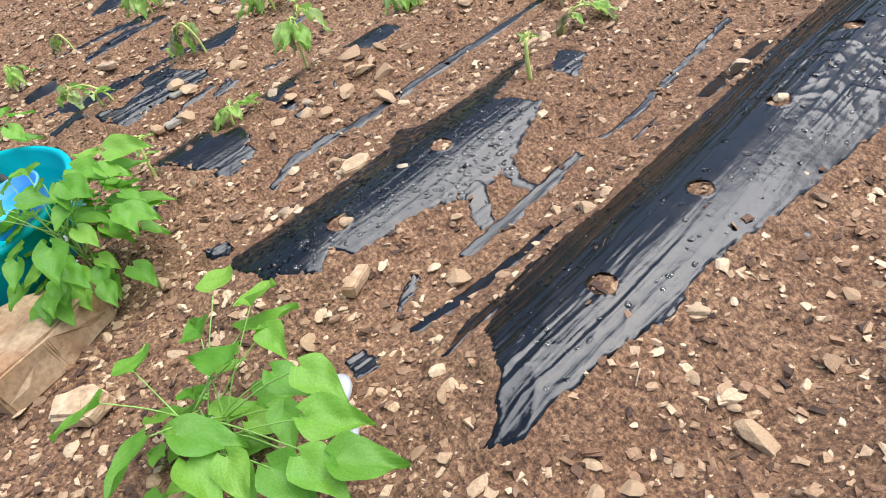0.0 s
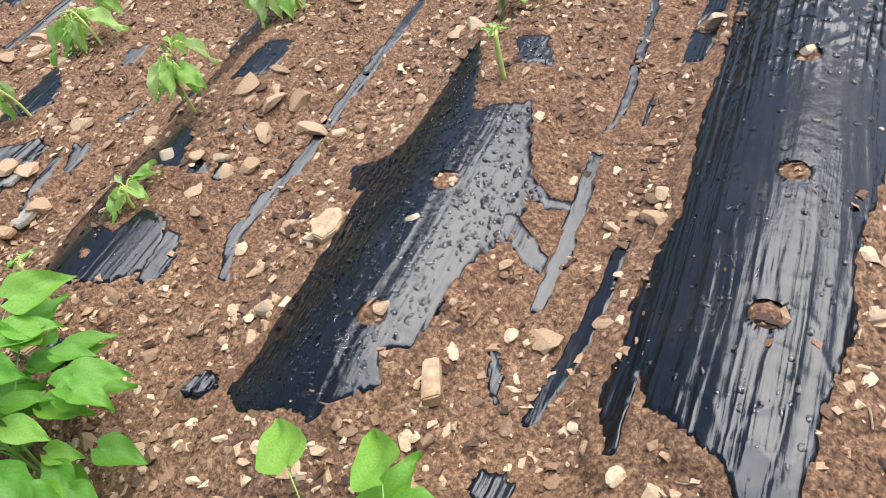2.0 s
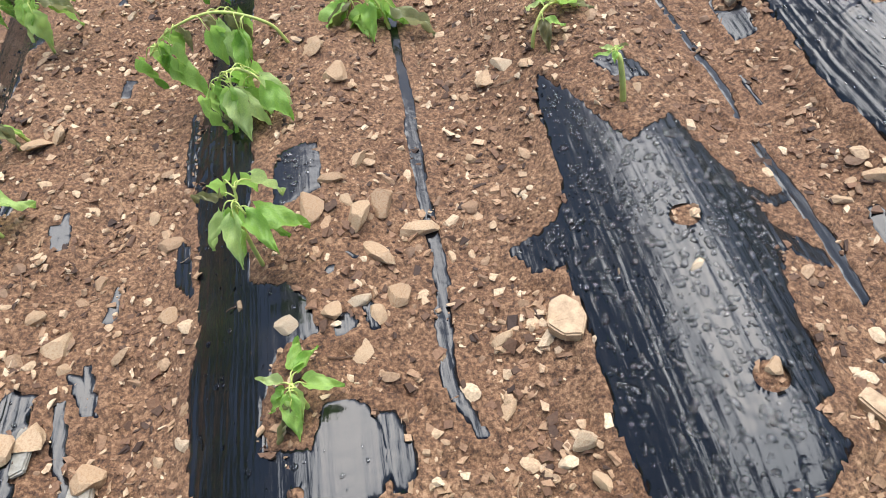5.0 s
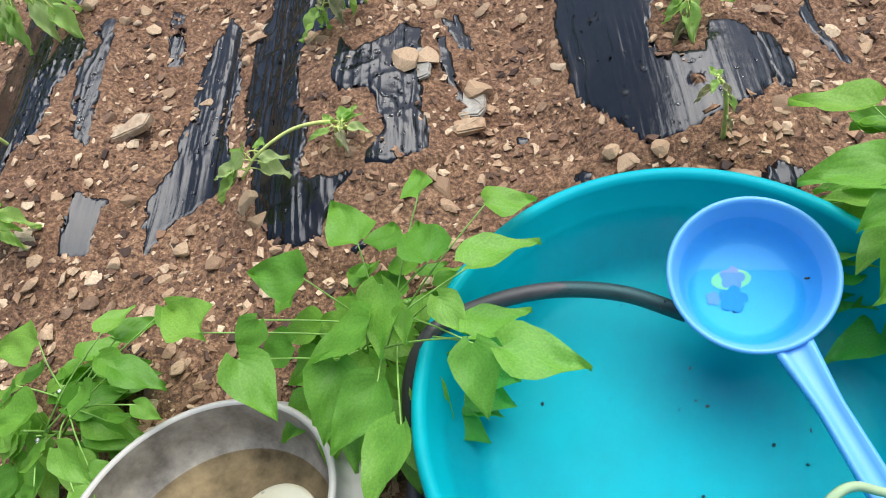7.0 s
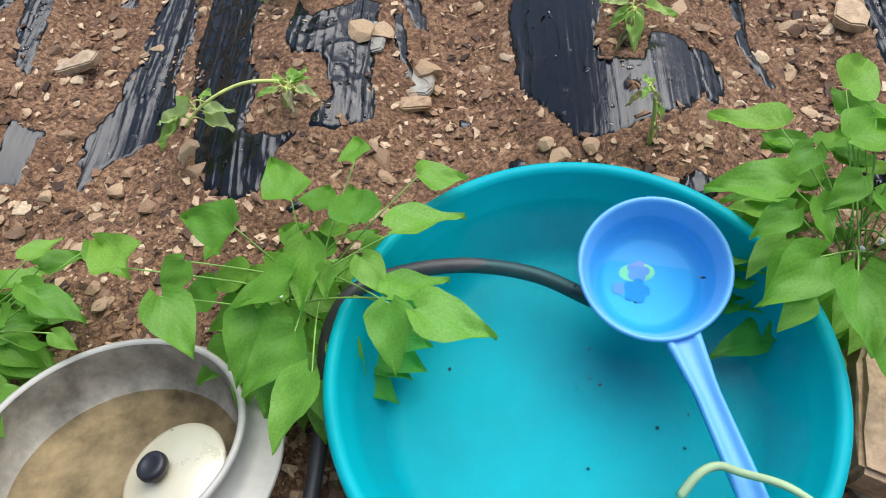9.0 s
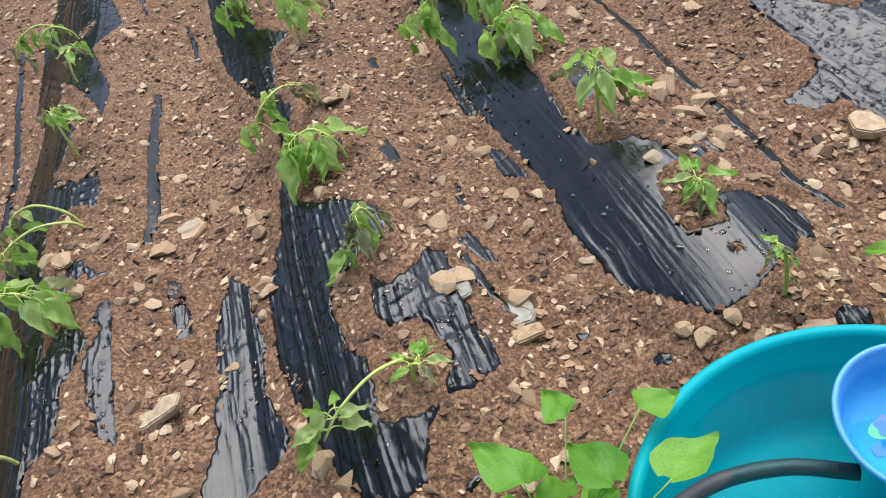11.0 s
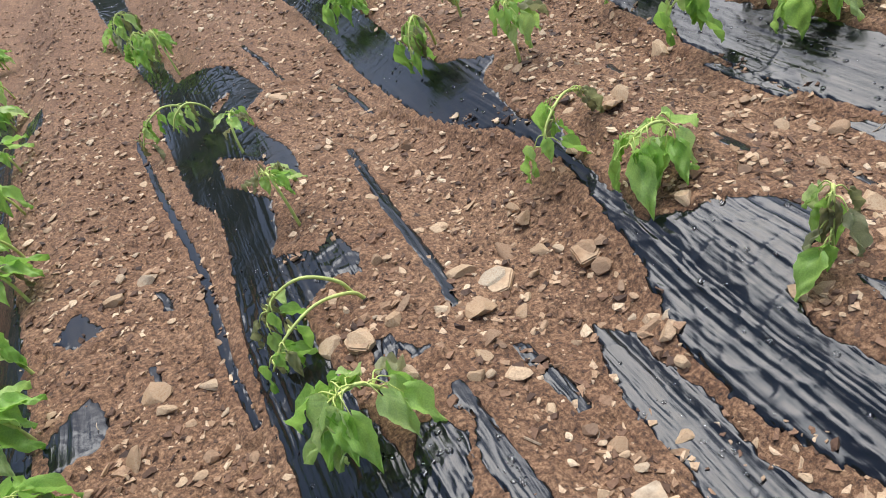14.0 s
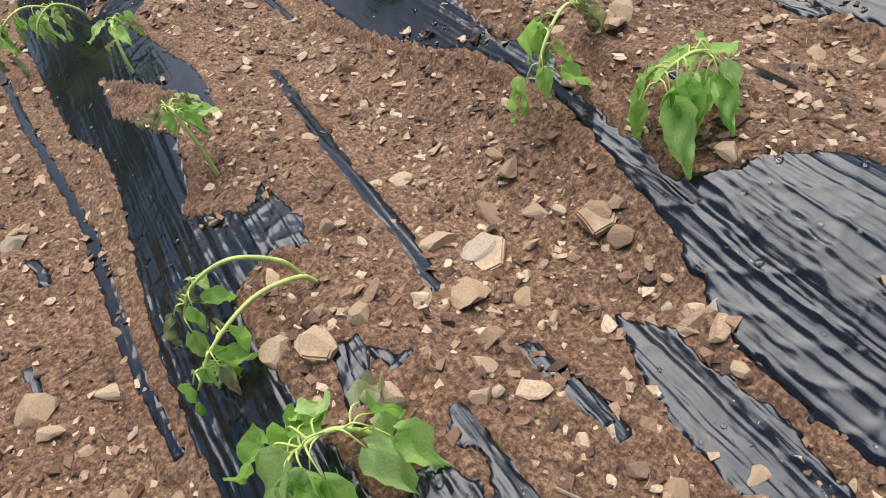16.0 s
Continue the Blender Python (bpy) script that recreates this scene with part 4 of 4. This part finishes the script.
# bed D
wilted_plant((-3.30, 2.14), (-3.56, 2.00), 0.14, 0.05, 10, 0.075, 32, 0.9, 0.3)
wilted_plant((-3.28, 1.72), (-3.44, 1.76), 0.14, 0.10, 12, 0.09, 33, 0.85, 0.05)
wilted_plant((-3.26, 1.30), (-3.34, 1.22), 0.17, 0.06, 10, 0.065, 34, 0.9, 0.4)
wilted_plant((-3.29, 0.83), (-3.54, 0.70), 0.09, 0.03, 6, 0.065, 35, 0.5, 0.05, "bent seedling fallen flat across the plastic", 0.75)
wilted_plant((-3.31, 0.78), (-3.28, 0.77), 0.07, 0.07, 6, 0.04, 36, 0.3, 0.2)
wilted_plant((-3.30, 2.60), (-3.26, 2.68), 0.20, 0.22, 9, 0.075, 37, 0.7, 0.2, "upright seedling with limp hanging leaves")
wilted_plant((-3.42, 3.10), (-3.58, 2.95), 0.18, 0.04, 12, 0.08, 38, 0.9, 0.2)
wilted_plant((-3.25, 3.20), (-3.22, 3.25), 0.14, 0.14, 6, 0.05, 39, 0.8, 0.7)
wilted_plant((-3.45, 3.90), (-3.60, 3.90), 0.18, 0.08, 11, 0.09, 40, 0.85, 0.1)
wilted_plant((-3.45, 4.6), (-3.62, 4.6), 0.2, 0.08, 11, 0.1, 41, 0.85, 0.1)
# bed E
wilted_plant((-4.24, 2.36), (-4.26, 2.46), 0.18, 0.17, 9, 0.055, 43, 0.6, 0.35, "thin upright seedling with curled leaves", 0.4)
wilted_plant((-4.20, 1.92), (-4.44, 1.96), 0.12, 0.02, 6, 0.055, 44, 0.9, 0.6, "", 0.7)
wilted_plant((-4.18, 1.88), (-4.46, 1.78), 0.10, 0.03, 8, 0.06, 45, 0.8, 0.35, "", 0.7)
wilted_plant((-4.22, 1.46), (-4.36, 1.48), 0.15, 0.14, 12, 0.10, 46, 0.7, 0.1, "bushy wilted seedling with broad leaves on the plastic")
wilted_plant((-4.30, 3.02), (-4.26, 3.20), 0.13, 0.12, 7, 0.05, 47, 0.6, 0.4)
wilted_plant((-4.34, 3.56), (-4.52, 3.50), 0.12, 0.05, 7, 0.06, 48, 0.8, 0.4)
wilted_plant((-4.40, 3.70), (-4.68, 3.60), 0.14, 0.03, 8, 0.06, 49, 0.9, 0.3)
wilted_plant((-4.42, 4.35), (-4.44, 4.55), 0.22, 0.22, 10, 0.07, 50, 0.8, 0.3)
wilted_plant((-4.48, 4.90), (-4.62, 4.80), 0.2, 0.06, 12, 0.09, 51, 0.9, 0.2)
wilted_plant((-4.55, 5.6), (-4.70, 5.5), 0.2, 0.08, 12, 0.09, 52, 0.9, 0.2)
wilted_plant((-4.30, 1.00), (-4.42, 0.96), 0.10, 0.03, 5, 0.05, 53, 0.8, 0.3, "", 0.6)
wilted_plant((-4.12, 0.62), (-4.24, 0.66), 0.12, 0.06, 7, 0.06, 54, 0.7, 0.2)
# bed F
for k, (px, py) in enumerate(((-5.02, 1.72), (-5.08, 2.02), (-5.10, 2.32), (-5.14, 2.75), (-5.18, 3.10), (-5.22, 3.55), (-5.28, 4.1), (-5.36, 4.8), (-5.45, 5.6), (-5.55, 6.4))):
    wilted_plant((px, py), (px - 0.08 - 0.05 * (k % 3), py - 0.05 + 0.04 * (k % 4)), 0.15 + 0.02 * (k % 3), 0.10, 9 + k % 4, 0.085, 60 + k, 0.55 + 0.1 * (k % 3), 0.1, "green seedling with half limp serrated leaves")
for k, (px, py) in enumerate(((-6.05, 2.8), (-6.1, 3.6), (-6.15, 4.5), (-6.2, 5.5))):
    wilted_plant((px, py), (px - 0.1, py), 0.16, 0.08, 10, 0.09, 80 + k, 0.8, 0.15)


# ---- stones ----
def stone_mesh(seed, mat, flat=0.55, cuts=8):
    rng = random.Random(seed)
    bm = bmesh.new()
    bmesh.ops.create_icosphere(bm, subdivisions=2, radius=1.0)
    for c in range(cuts + 3):
        n = Vector((rng.gauss(0, 1), rng.gauss(0, 1), rng.gauss(0, 1))).normalized()
        lim = rng.uniform(0.38, 0.72)
        for v in bm.verts:
            over = v.co.dot(n) - lim
            if over > 0:
                v.co -= n * over
    for v in bm.verts:
        v.co *= 1.35 + 0.10 * noise.noise(v.co * 3.5 + Vector((seed, 0, 0)))
        v.co.x *= 1.3
        v.co.z *= flat
    me = bpy.data.meshes.new("stone")
    bm.to_mesh(me)
    bm.free()
    me.materials.append(mat)
    return me


STONES = [stone_mesh(k, STONE, 0.40 + 0.08 * (k % 4)) for k in range(14)]
stone_rng = random.Random(77)


def put_stone(x, y, r, me, label):
    ob = new("stone", me)
    z = z_at(x, y)
    ob.matrix_world = Matrix.Translation((x, y, z + r * 0.12)) @ Euler((stone_rng.gauss(0, 0.2), stone_rng.gauss(0, 0.2), stone_rng.uniform(0, 6.28))).to_matrix().to_4x4() @ Matrix.Diagonal((r * 0.78, r * 0.78, r * 0.78, 1))
    return tagged(ob, label, "stone", "loose field stones")


def stones_along(rows):
    for x, y, r in rows:
        put_stone(x, y, r, STONES[stone_rng.randrange(14)], "angular tan field stone lying on the soil")


stones_along([
    (-0.34, 1.16, 0.034), (-0.36, 0.92, 0.046), (-0.44, 0.95, 0.017), (-0.48, 0.68, 0.025), (-0.52, 0.62, 0.029), (-0.59, 1.08, 0.026),
    (-0.85, 0.47, 0.019), (-0.89, 0.59, 0.02), (-1.05, 1.29, 0.044), (-1.07, 2.12, 0.049), (-1.15, 1.27, 0.026), (-1.2, 0.92, 0.048),
    (-1.34, 0.52, 0.032), (-1.81, 2.02, 0.04), (-1.88, 1.99, 0.042), (-1.89, 0.73, 0.03),
    (-1.9, 0.82, 0.034), (-2.01, 1.53, 0.028), (-2.02, 1.1, 0.028), (-2.15, 0.62, 0.036), (-2.15, 1.47, 0.047), (-2.16, 0.76, 0.018),
    (-2.23, 1.55, 0.048), (-2.23, 1.24, 0.04), (-2.26, 1.38, 0.05), (-2.28, 1.2, 0.035), (-2.28, 1.72, 0.029), (-2.3, 1.5, 0.05),
    (-2.31, 0.71, 0.038), (-2.32, 2.1, 0.05),
])
stones_along([
    (-2.32, 1.23, 0.03), (-2.32, 1.1, 0.03), (-2.35, 1.64, 0.033), (-2.37, 1.2, 0.03), (-2.38, 2.27, 0.05), (-2.41, 1.54, 0.047),
    (-2.44, 0.53, 0.05), (-2.48, 1.19, 0.03), (-2.58, 0.64, 0.025), (-2.65, 0.64, 0.03), (-2.68, 0.68, 0.033), (-2.76, 1.02, 0.031),
    (-2.77, 1.11, 0.037), (-2.84, 1.41, 0.033), (-2.84, 2.44, 0.043), (-2.86, 1.66, 0.036), (-2.97, 0.99, 0.048), (-3.02, 1.55, 0.026),
    (-3.07, 1.28, 0.026), (-3.08, 0.67, 0.034), (-3.09, 1.35, 0.05), (-3.1, 1.1, 0.05), (-3.15, 1.43, 0.031), (-3.16, 1.06, 0.05),
    (-3.21, 2.14, 0.05), (-3.26, 2.11, 0.05), (-3.28, 0.75, 0.018), (-3.39, 1.19, 0.023), (-3.4, 1.6, 0.032), (-3.45, 2.03, 0.029),
    (-3.53, 0.64, 0.032), (-3.58, 0.71, 0.046),
])
stones_along([
    (-3.61, 1.41, 0.024), (-3.64, 1.72, 0.046), (-3.64, 1.64, 0.032), (-3.65, 0.55, 0.027), (-3.67, 1.8, 0.021), (-3.67, 1.29, 0.023),
    (-3.68, 2.04, 0.026), (-3.68, 1.97, 0.036), (-3.69, 1.35, 0.023), (-3.69, 0.28, 0.028), (-3.71, 1.83, 0.028), (-3.75, 0.61, 0.031),
    (-3.77, 1.76, 0.03), (-3.78, 1.9, 0.041), (-3.78, 1.15, 0.022), (-3.78, 0.42, 0.032), (-3.87, 1.8, 0.048), (-3.87, 1.03, 0.022),
    (-3.87, 1.65, 0.031), (-3.89, 1.13, 0.018), (-3.89, -0.36, 0.05), (-3.92, 1.88, 0.041), (-3.92, -0.07, 0.05), (-3.92, 0.78, 0.027),
    (-3.94, -0.21, 0.028), (-3.95, 1.7, 0.05), (-3.98, 1.58, 0.029), (-4.02, 1.54, 0.03),
    (-4.07, 3.39, 0.05), (-4.1, 0.07, 0.024),
])
stones_along([
    (-4.11, 2.01, 0.027), (-4.14, 0.66, 0.034), (-4.15, 1.75, 0.036), (-4.18, 0.49, 0.023), (-4.19, 1.55, 0.042), (-4.19, -0.01, 0.05),
    (-4.19, 0.55, 0.03), (-4.24, 1.74, 0.043), (-4.24, 1.56, 0.025), (-4.32, 1.78, 0.046), (-4.46, 0.5, 0.044), (-4.55, 1.47, 0.023),
    (-4.6, 1.51, 0.023), (-4.61, 2.19, 0.023), (-4.66, 2.04, 0.038), (-4.78, 2.66, 0.048), (-4.78, 1.98, 0.031), (-4.8, 2.05, 0.05),
    (-4.86, 1.82, 0.035), (-4.86, 2.69, 0.028), (-4.88, 2.57, 0.046),
])


def slab(corners, z0, thick, mat, label, seed, wear=0.010):
    """A broken rock slab: an uneven outline with bevelled, rough edges."""
    rng = random.Random(seed)
    bm = bmesh.new()
    base = bm.faces.new([bm.verts.new((x, y, 0)) for x, y in corners])
    up = bmesh.ops.extrude_face_region(bm, geom=[base])
    for v in up["geom"]:
        if isinstance(v, bmesh.types.BMVert):
            v.co.z += thick
            v.co.x += rng.uniform(-1.2, 1.2) * wear
            v.co.y += rng.uniform(-1.2, 1.2) * wear
    bmesh.ops.bevel(bm, geom=list(bm.edges), offset=wear, segments=2, affect='EDGES')
    bmesh.ops.triangulate(bm, faces=bm.faces)
    bmesh.ops.subdivide_edges(bm, edges=list(bm.edges), cuts=2)
    for v in bm.verts:
        v.co += Vector((1, 1, 1)) * wear * noise.noise(v.co * 18) + Vector((0, 0, 1.4)) * wear * noise.noise(v.co * 5)
    bmesh.ops.recalc_face_normals(bm, faces=bm.faces)
    me = bpy.data.meshes.new("rock")
    bm.to_mesh(me)
    bm.free()
    me.materials.append(mat)
    ob = new("rock", me)
    ob.location.z = z0
    return tagged(ob, label, "rock", "loose field stones" if wear < 0.01 else "")


slab([(-1.98, 0.24), (-1.89, 0.05), (-1.85, -0.11), (-2.03, -0.21), (-2.21, -0.11), (-2.17, 0.09), (-2.07, 0.25)], -0.06, 0.13, STONE, "large tan rock slab with a dark split edge on the soil", 3)
slab([(-1.62, 0.11), (-1.60, 0.02), (-1.68, -0.05), (-1.76, -0.02), (-1.72, 0.07)], -0.05, 0.05, STONE, "flat tan rock slab lying on the soil", 4)
slab([(-1.372, 0.664), (-1.336, 0.687), (-1.376, 0.776), (-1.411, 0.756)], -0.027, 0.035, STONE, "brick-shaped tan stone lying on the soil", 20, 0.004)
slab([(-3.151, 1.047), (-3.129, 1.002), (-3.094, 1.012), (-3.088, 1.118), (-3.124, 1.131), (-3.156, 1.125)], -0.011, 0.014, GREY_STONE, "flat pale grey slate piece on the plastic", 21, 0.004)
slab([(-3.033, 0.904), (-2.977, 0.89), (-2.96, 0.918), (-2.962, 0.996), (-3.024, 0.994)], -0.07, 0.018, GREY_STONE, "flat grey slate piece on the soil", 22, 0.004)
slab([(-3.045, 0.837), (-2.967, 0.843), (-2.966, 0.883), (-3.047, 0.89)], -0.064, 0.02, STONE, "flat tan stone beside the slate", 23, 0.004)
slab([(-2.485, 0.494), (-2.415, 0.489), (-2.391, 0.543), (-2.435, 0.547), (-2.482, 0.554)], -0.011, 0.035, STONE, "broad tan stone beside the bean plant", 24, 0.004)
slab([(-1.912, 1.086), (-1.889, 1.051), (-1.852, 1.037), (-1.823, 1.08), (-1.829, 1.127), (-1.861, 1.155), (-1.893, 1.142)], -0.054, 0.03, STONE, "rounded tan stone beside the plastic", 25, 0.004)
slab([(-3.996, 1.024), (-4.018, 0.993), (-3.988, 0.989), (-3.91, 1.022), (-3.898, 1.064), (-3.948, 1.063)], -0.033, 0.03, STONE, "pale angular stone beside the torn film", 26, 0.004)
slab([(-4.279, 1.721), (-4.245, 1.685), (-4.213, 1.701), (-4.212, 1.768), (-4.28, 1.763)], 0.032, 0.025, STONE, "pale tan stone beside the broad-leaved seedling", 27, 0.004)
slab([(-3.671, 1.675), (-3.627, 1.669), (-3.596, 1.69), (-3.605, 1.734), (-3.66, 1.747)], -0.065, 0.02, STONE, "flat tan stone lying in the furrow", 28, 0.004)
slab([(-3.903, 1.783), (-3.898, 1.749), (-3.849, 1.744), (-3.807, 1.794), (-3.829, 1.849), (-3.872, 1.841)], -0.073, 0.02, STONE, "grey-brown flat stone in the furrow", 29, 0.004)

# grey shard and pale stick by the first bean plant
sv, sf = lathe([(0.0, 0.012), (0.02, 0.010), (0.036, 0.002), (0.041, -0.006), (0.039, -0.007), (0.034, 0.0), (0.0, 0.009)], 28)
shard = link_mesh("plastic_shard", sv, sf, GREYP)
shard.matrix_world = pose(-1.08, 0.44, 0.03, 25, -10, 0) @ Matrix.Scale(1.25, 4)
tagged(shard, "curved grey plastic shard lying on the soil", "shard")
kv, kf, _ = tube([(-0.99, 0.42, 0.0), (-0.95, 0.385, 0.006), (-0.90, 0.36, 0.0)], 0.012, 0.009, 12, 8)
tagged(link_mesh("stick", kv, kf, GREYP), "pale bleached stick on the soil", "stick")


def scatter_small_stones():
    rng = np.random.default_rng(31)
    n = 0
    while n < 170:
        x, y = rng.uniform(-5.6, 0.1), rng.uniform(-0.5, 3.2)
        if covered(np.array([x]), np.array([y]), -0.01)[0] or math.hypot(x + 2.68, y - 0.035) < 0.44 or math.hypot(x + 3.47, y + 0.08) < 0.3:
            continue
        put_stone(x, y, 0.013 + 0.016 * rng.random() ** 2, STONES[int(rng.integers(14))], "small tan field stone lying on the soil")
        n += 1


scatter_small_stones()


def build_crumbs():
    """Crumbs, chips and gravel: one joined mesh of small angular lumps."""
    rng = np.random.default_rng(12)
    n = 140000
    x, y = rng.uniform(-6.4, 0.3, n), -0.7 + 9.2 * rng.random(n) ** 1.5
    x = np.where(y > 2.0, 0.3 + (x - 0.3) * (1 + 0.22 * (y - 2.0)), x)
    spill = 0.004 + 0.035 * np.clip(3 * vnoise(x * 8, y * 8, 44) - 1.6, 0, 1)
    keep = ~covered(x, y, spill) | (rng.random(n) < 0.008)
    keep &= (np.hypot(x + 2.68, y - 0.035) > 0.37) & (np.hypot(x + 3.47, y + 0.08) > 0.25)
    x, y = x[keep], y[keep]
    n = len(x)
    s = 0.0024 + 0.0098 * rng.random(n) ** 3.2
    s = np.where(rng.random(n) < 0.035, rng.uniform(0.008, 0.0145, n), s)
    z = soil_z(x, y) + s * 0.15
    cube = np.array([(-1, -1, -1), (1, -1, -1), (1, 1, -1), (-1, 1, -1), (-1, -1, 1), (1, -1, 1), (1, 1, 1), (-1, 1, 1)], float)
    quad = np.array([(4, 5, 6, 7), (0, 1, 5, 4), (1, 2, 6, 5), (2, 3, 7, 6), (3, 0, 4, 7)])
    co = cube[None] * (1 + rng.uniform(-0.75, 0.25, (n, 8, 3)))
    co *= (s[:, None] * np.stack([rng.uniform(0.8, 1.6, n), rng.uniform(0.6, 1.1, n), rng.uniform(0.25, 0.6, n)], 1))[:, None, :]
    a, t = rng.uniform(0, 6.28, n), rng.normal(0, 0.35, n)
    cx, sx = np.cos(t)[:, None], np.sin(t)[:, None]
    yy, zz = co[..., 1] * cx - co[..., 2] * sx, co[..., 1] * sx + co[..., 2] * cx
    ca, sa = np.cos(a)[:, None], np.sin(a)[:, None]
    xx, yy = co[..., 0] * ca - yy * sa, co[..., 0] * sa + yy * ca
    verts = np.stack([xx + x[:, None], yy + y[:, None], zz + z[:, None]], 2).reshape(-1, 3)
    faces = (quad[None] + (np.arange(n) * 8)[:, None, None]).reshape(-1, 4)
    ob = link_mesh("soil_crumbs", verts.tolist(), faces.tolist(), CHIPS, smooth=False)
    tagged(ob, "reddish-brown soil crumbs and stone chips strewn over the field", "gravel", kind="stuff")


def build_pebbles():
    """Angular pebbles, thicker in some patches: one joined mesh."""
    rng = np.random.default_rng(19)
    shapes = []
    for k in range(8):
        bm = bmesh.new()
        bmesh.ops.create_icosphere(bm, subdivisions=2, radius=1.0)
        bm.verts.index_update()
        co = np.array([v.co for v in bm.verts])
        tri = np.array([[v.index for v in f.verts] for f in bm.faces])
        bm.free()
        for c in range(9):
            d = rng.normal(size=3)
            d /= np.linalg.norm(d)
            over = np.maximum(co @ d - rng.uniform(0.35, 0.7), 0)
            co = co - over[:, None] * d
        shapes.append(co * 1.4)
    n = 9500
    x, y = rng.uniform(-6.2, 0.3, n), -0.7 + 6.2 * rng.random(n) ** 1.3
    dense = vnoise(x * 2.3, y * 1.6, 45)
    keep = (~covered(x, y, -0.004) | (rng.random(n) < 0.03)) & (rng.random(n) < 0.15 + 1.1 * dense)
    keep &= (np.hypot(x + 2.67, y - 0.035) > 0.40) & (np.hypot(x + 3.47, y + 0.08) > 0.27)
    x, y = x[keep], y[keep]
    n = len(x)
    s = 0.0065 + 0.014 * rng.random(n) ** 2.4
    z = soil_z(x, y) + 0.2 * s
    verts, faces = [], []
    for i in range(n):
        co = shapes[i % 8] * (s[i] * rng.uniform(0.85, 1.5), s[i] * rng.uniform(0.6, 1.0), s[i] * rng.uniform(0.3, 0.65))
        a = rng.uniform(0, 6.28)
        tilt = rng.normal(0, 0.25)
        px = co[:, 0] * math.cos(a) - co[:, 1] * math.sin(a)
        py = co[:, 0] * math.sin(a) + co[:, 1] * math.cos(a)
        faces.append(tri + len(co) * i)
        verts.append(np.stack([px + x[i], py + y[i], co[:, 2] + tilt * px + z[i]], 1))
    ob = link_mesh("pebbles", np.concatenate(verts).tolist(), np.concatenate(faces).tolist(), PEBBLE, smooth=False)
    tagged(ob, "angular tan pebbles and stone chips scattered on the soil", "pebbles", kind="stuff")


def build_straw():
    rng = np.random.default_rng(14)
    verts, faces = [], []
    for k in range(1700):
        x, y = rng.uniform(-6.0, 0.4), rng.uniform(-0.8, 3.4)
        big = k < 90
        ln = rng.uniform(0.04, 0.10) if big else rng.uniform(0.008, 0.035)
        r = rng.uniform(0.0015, 0.003) if big else rng.uniform(0.0007, 0.0018)
        a = rng.uniform(0, 6.28)
        dx, dy = math.cos(a) * ln / 2, math.sin(a) * ln / 2
        if covered(np.array([x]), np.array([y]), -0.02)[0] and rng.random() < 0.9:
            continue
        bend = rng.uniform(-0.15, 0.15) * ln
        b = len(verts)
        for i in range(4):
            u = i / 3 * 2 - 1
            px = x + dx * u - dy / ln * bend * (1 - u * u) * 2
            py = y + dy * u + dx / ln * bend * (1 - u * u) * 2
            pz = z_at(px, py) + r * 1.2 + 0.003
            for c in range(4):
                q = c * math.pi / 2
                verts.append((px - dy / ln * 2 * r * math.cos(q), py + dx / ln * 2 * r * math.cos(q), pz + r * math.sin(q)))
        for i in range(3):
            for c in range(4):
                faces.append((b + i * 4 + c, b + i * 4 + (c + 1) % 4, b + i * 4 + 4 + (c + 1) % 4, b + i * 4 + 4 + c))
        faces.append((b, b + 1, b + 2, b + 3))
        faces.append((b + 12, b + 15, b + 14, b + 13))
    ob = link_mesh("straw_bits", verts, faces, STRAW, smooth=False)
    tagged(ob, "dry straw, root bits and twigs strewn over the soil", "straw", kind="stuff")


build_crumbs()
build_pebbles()
build_straw()
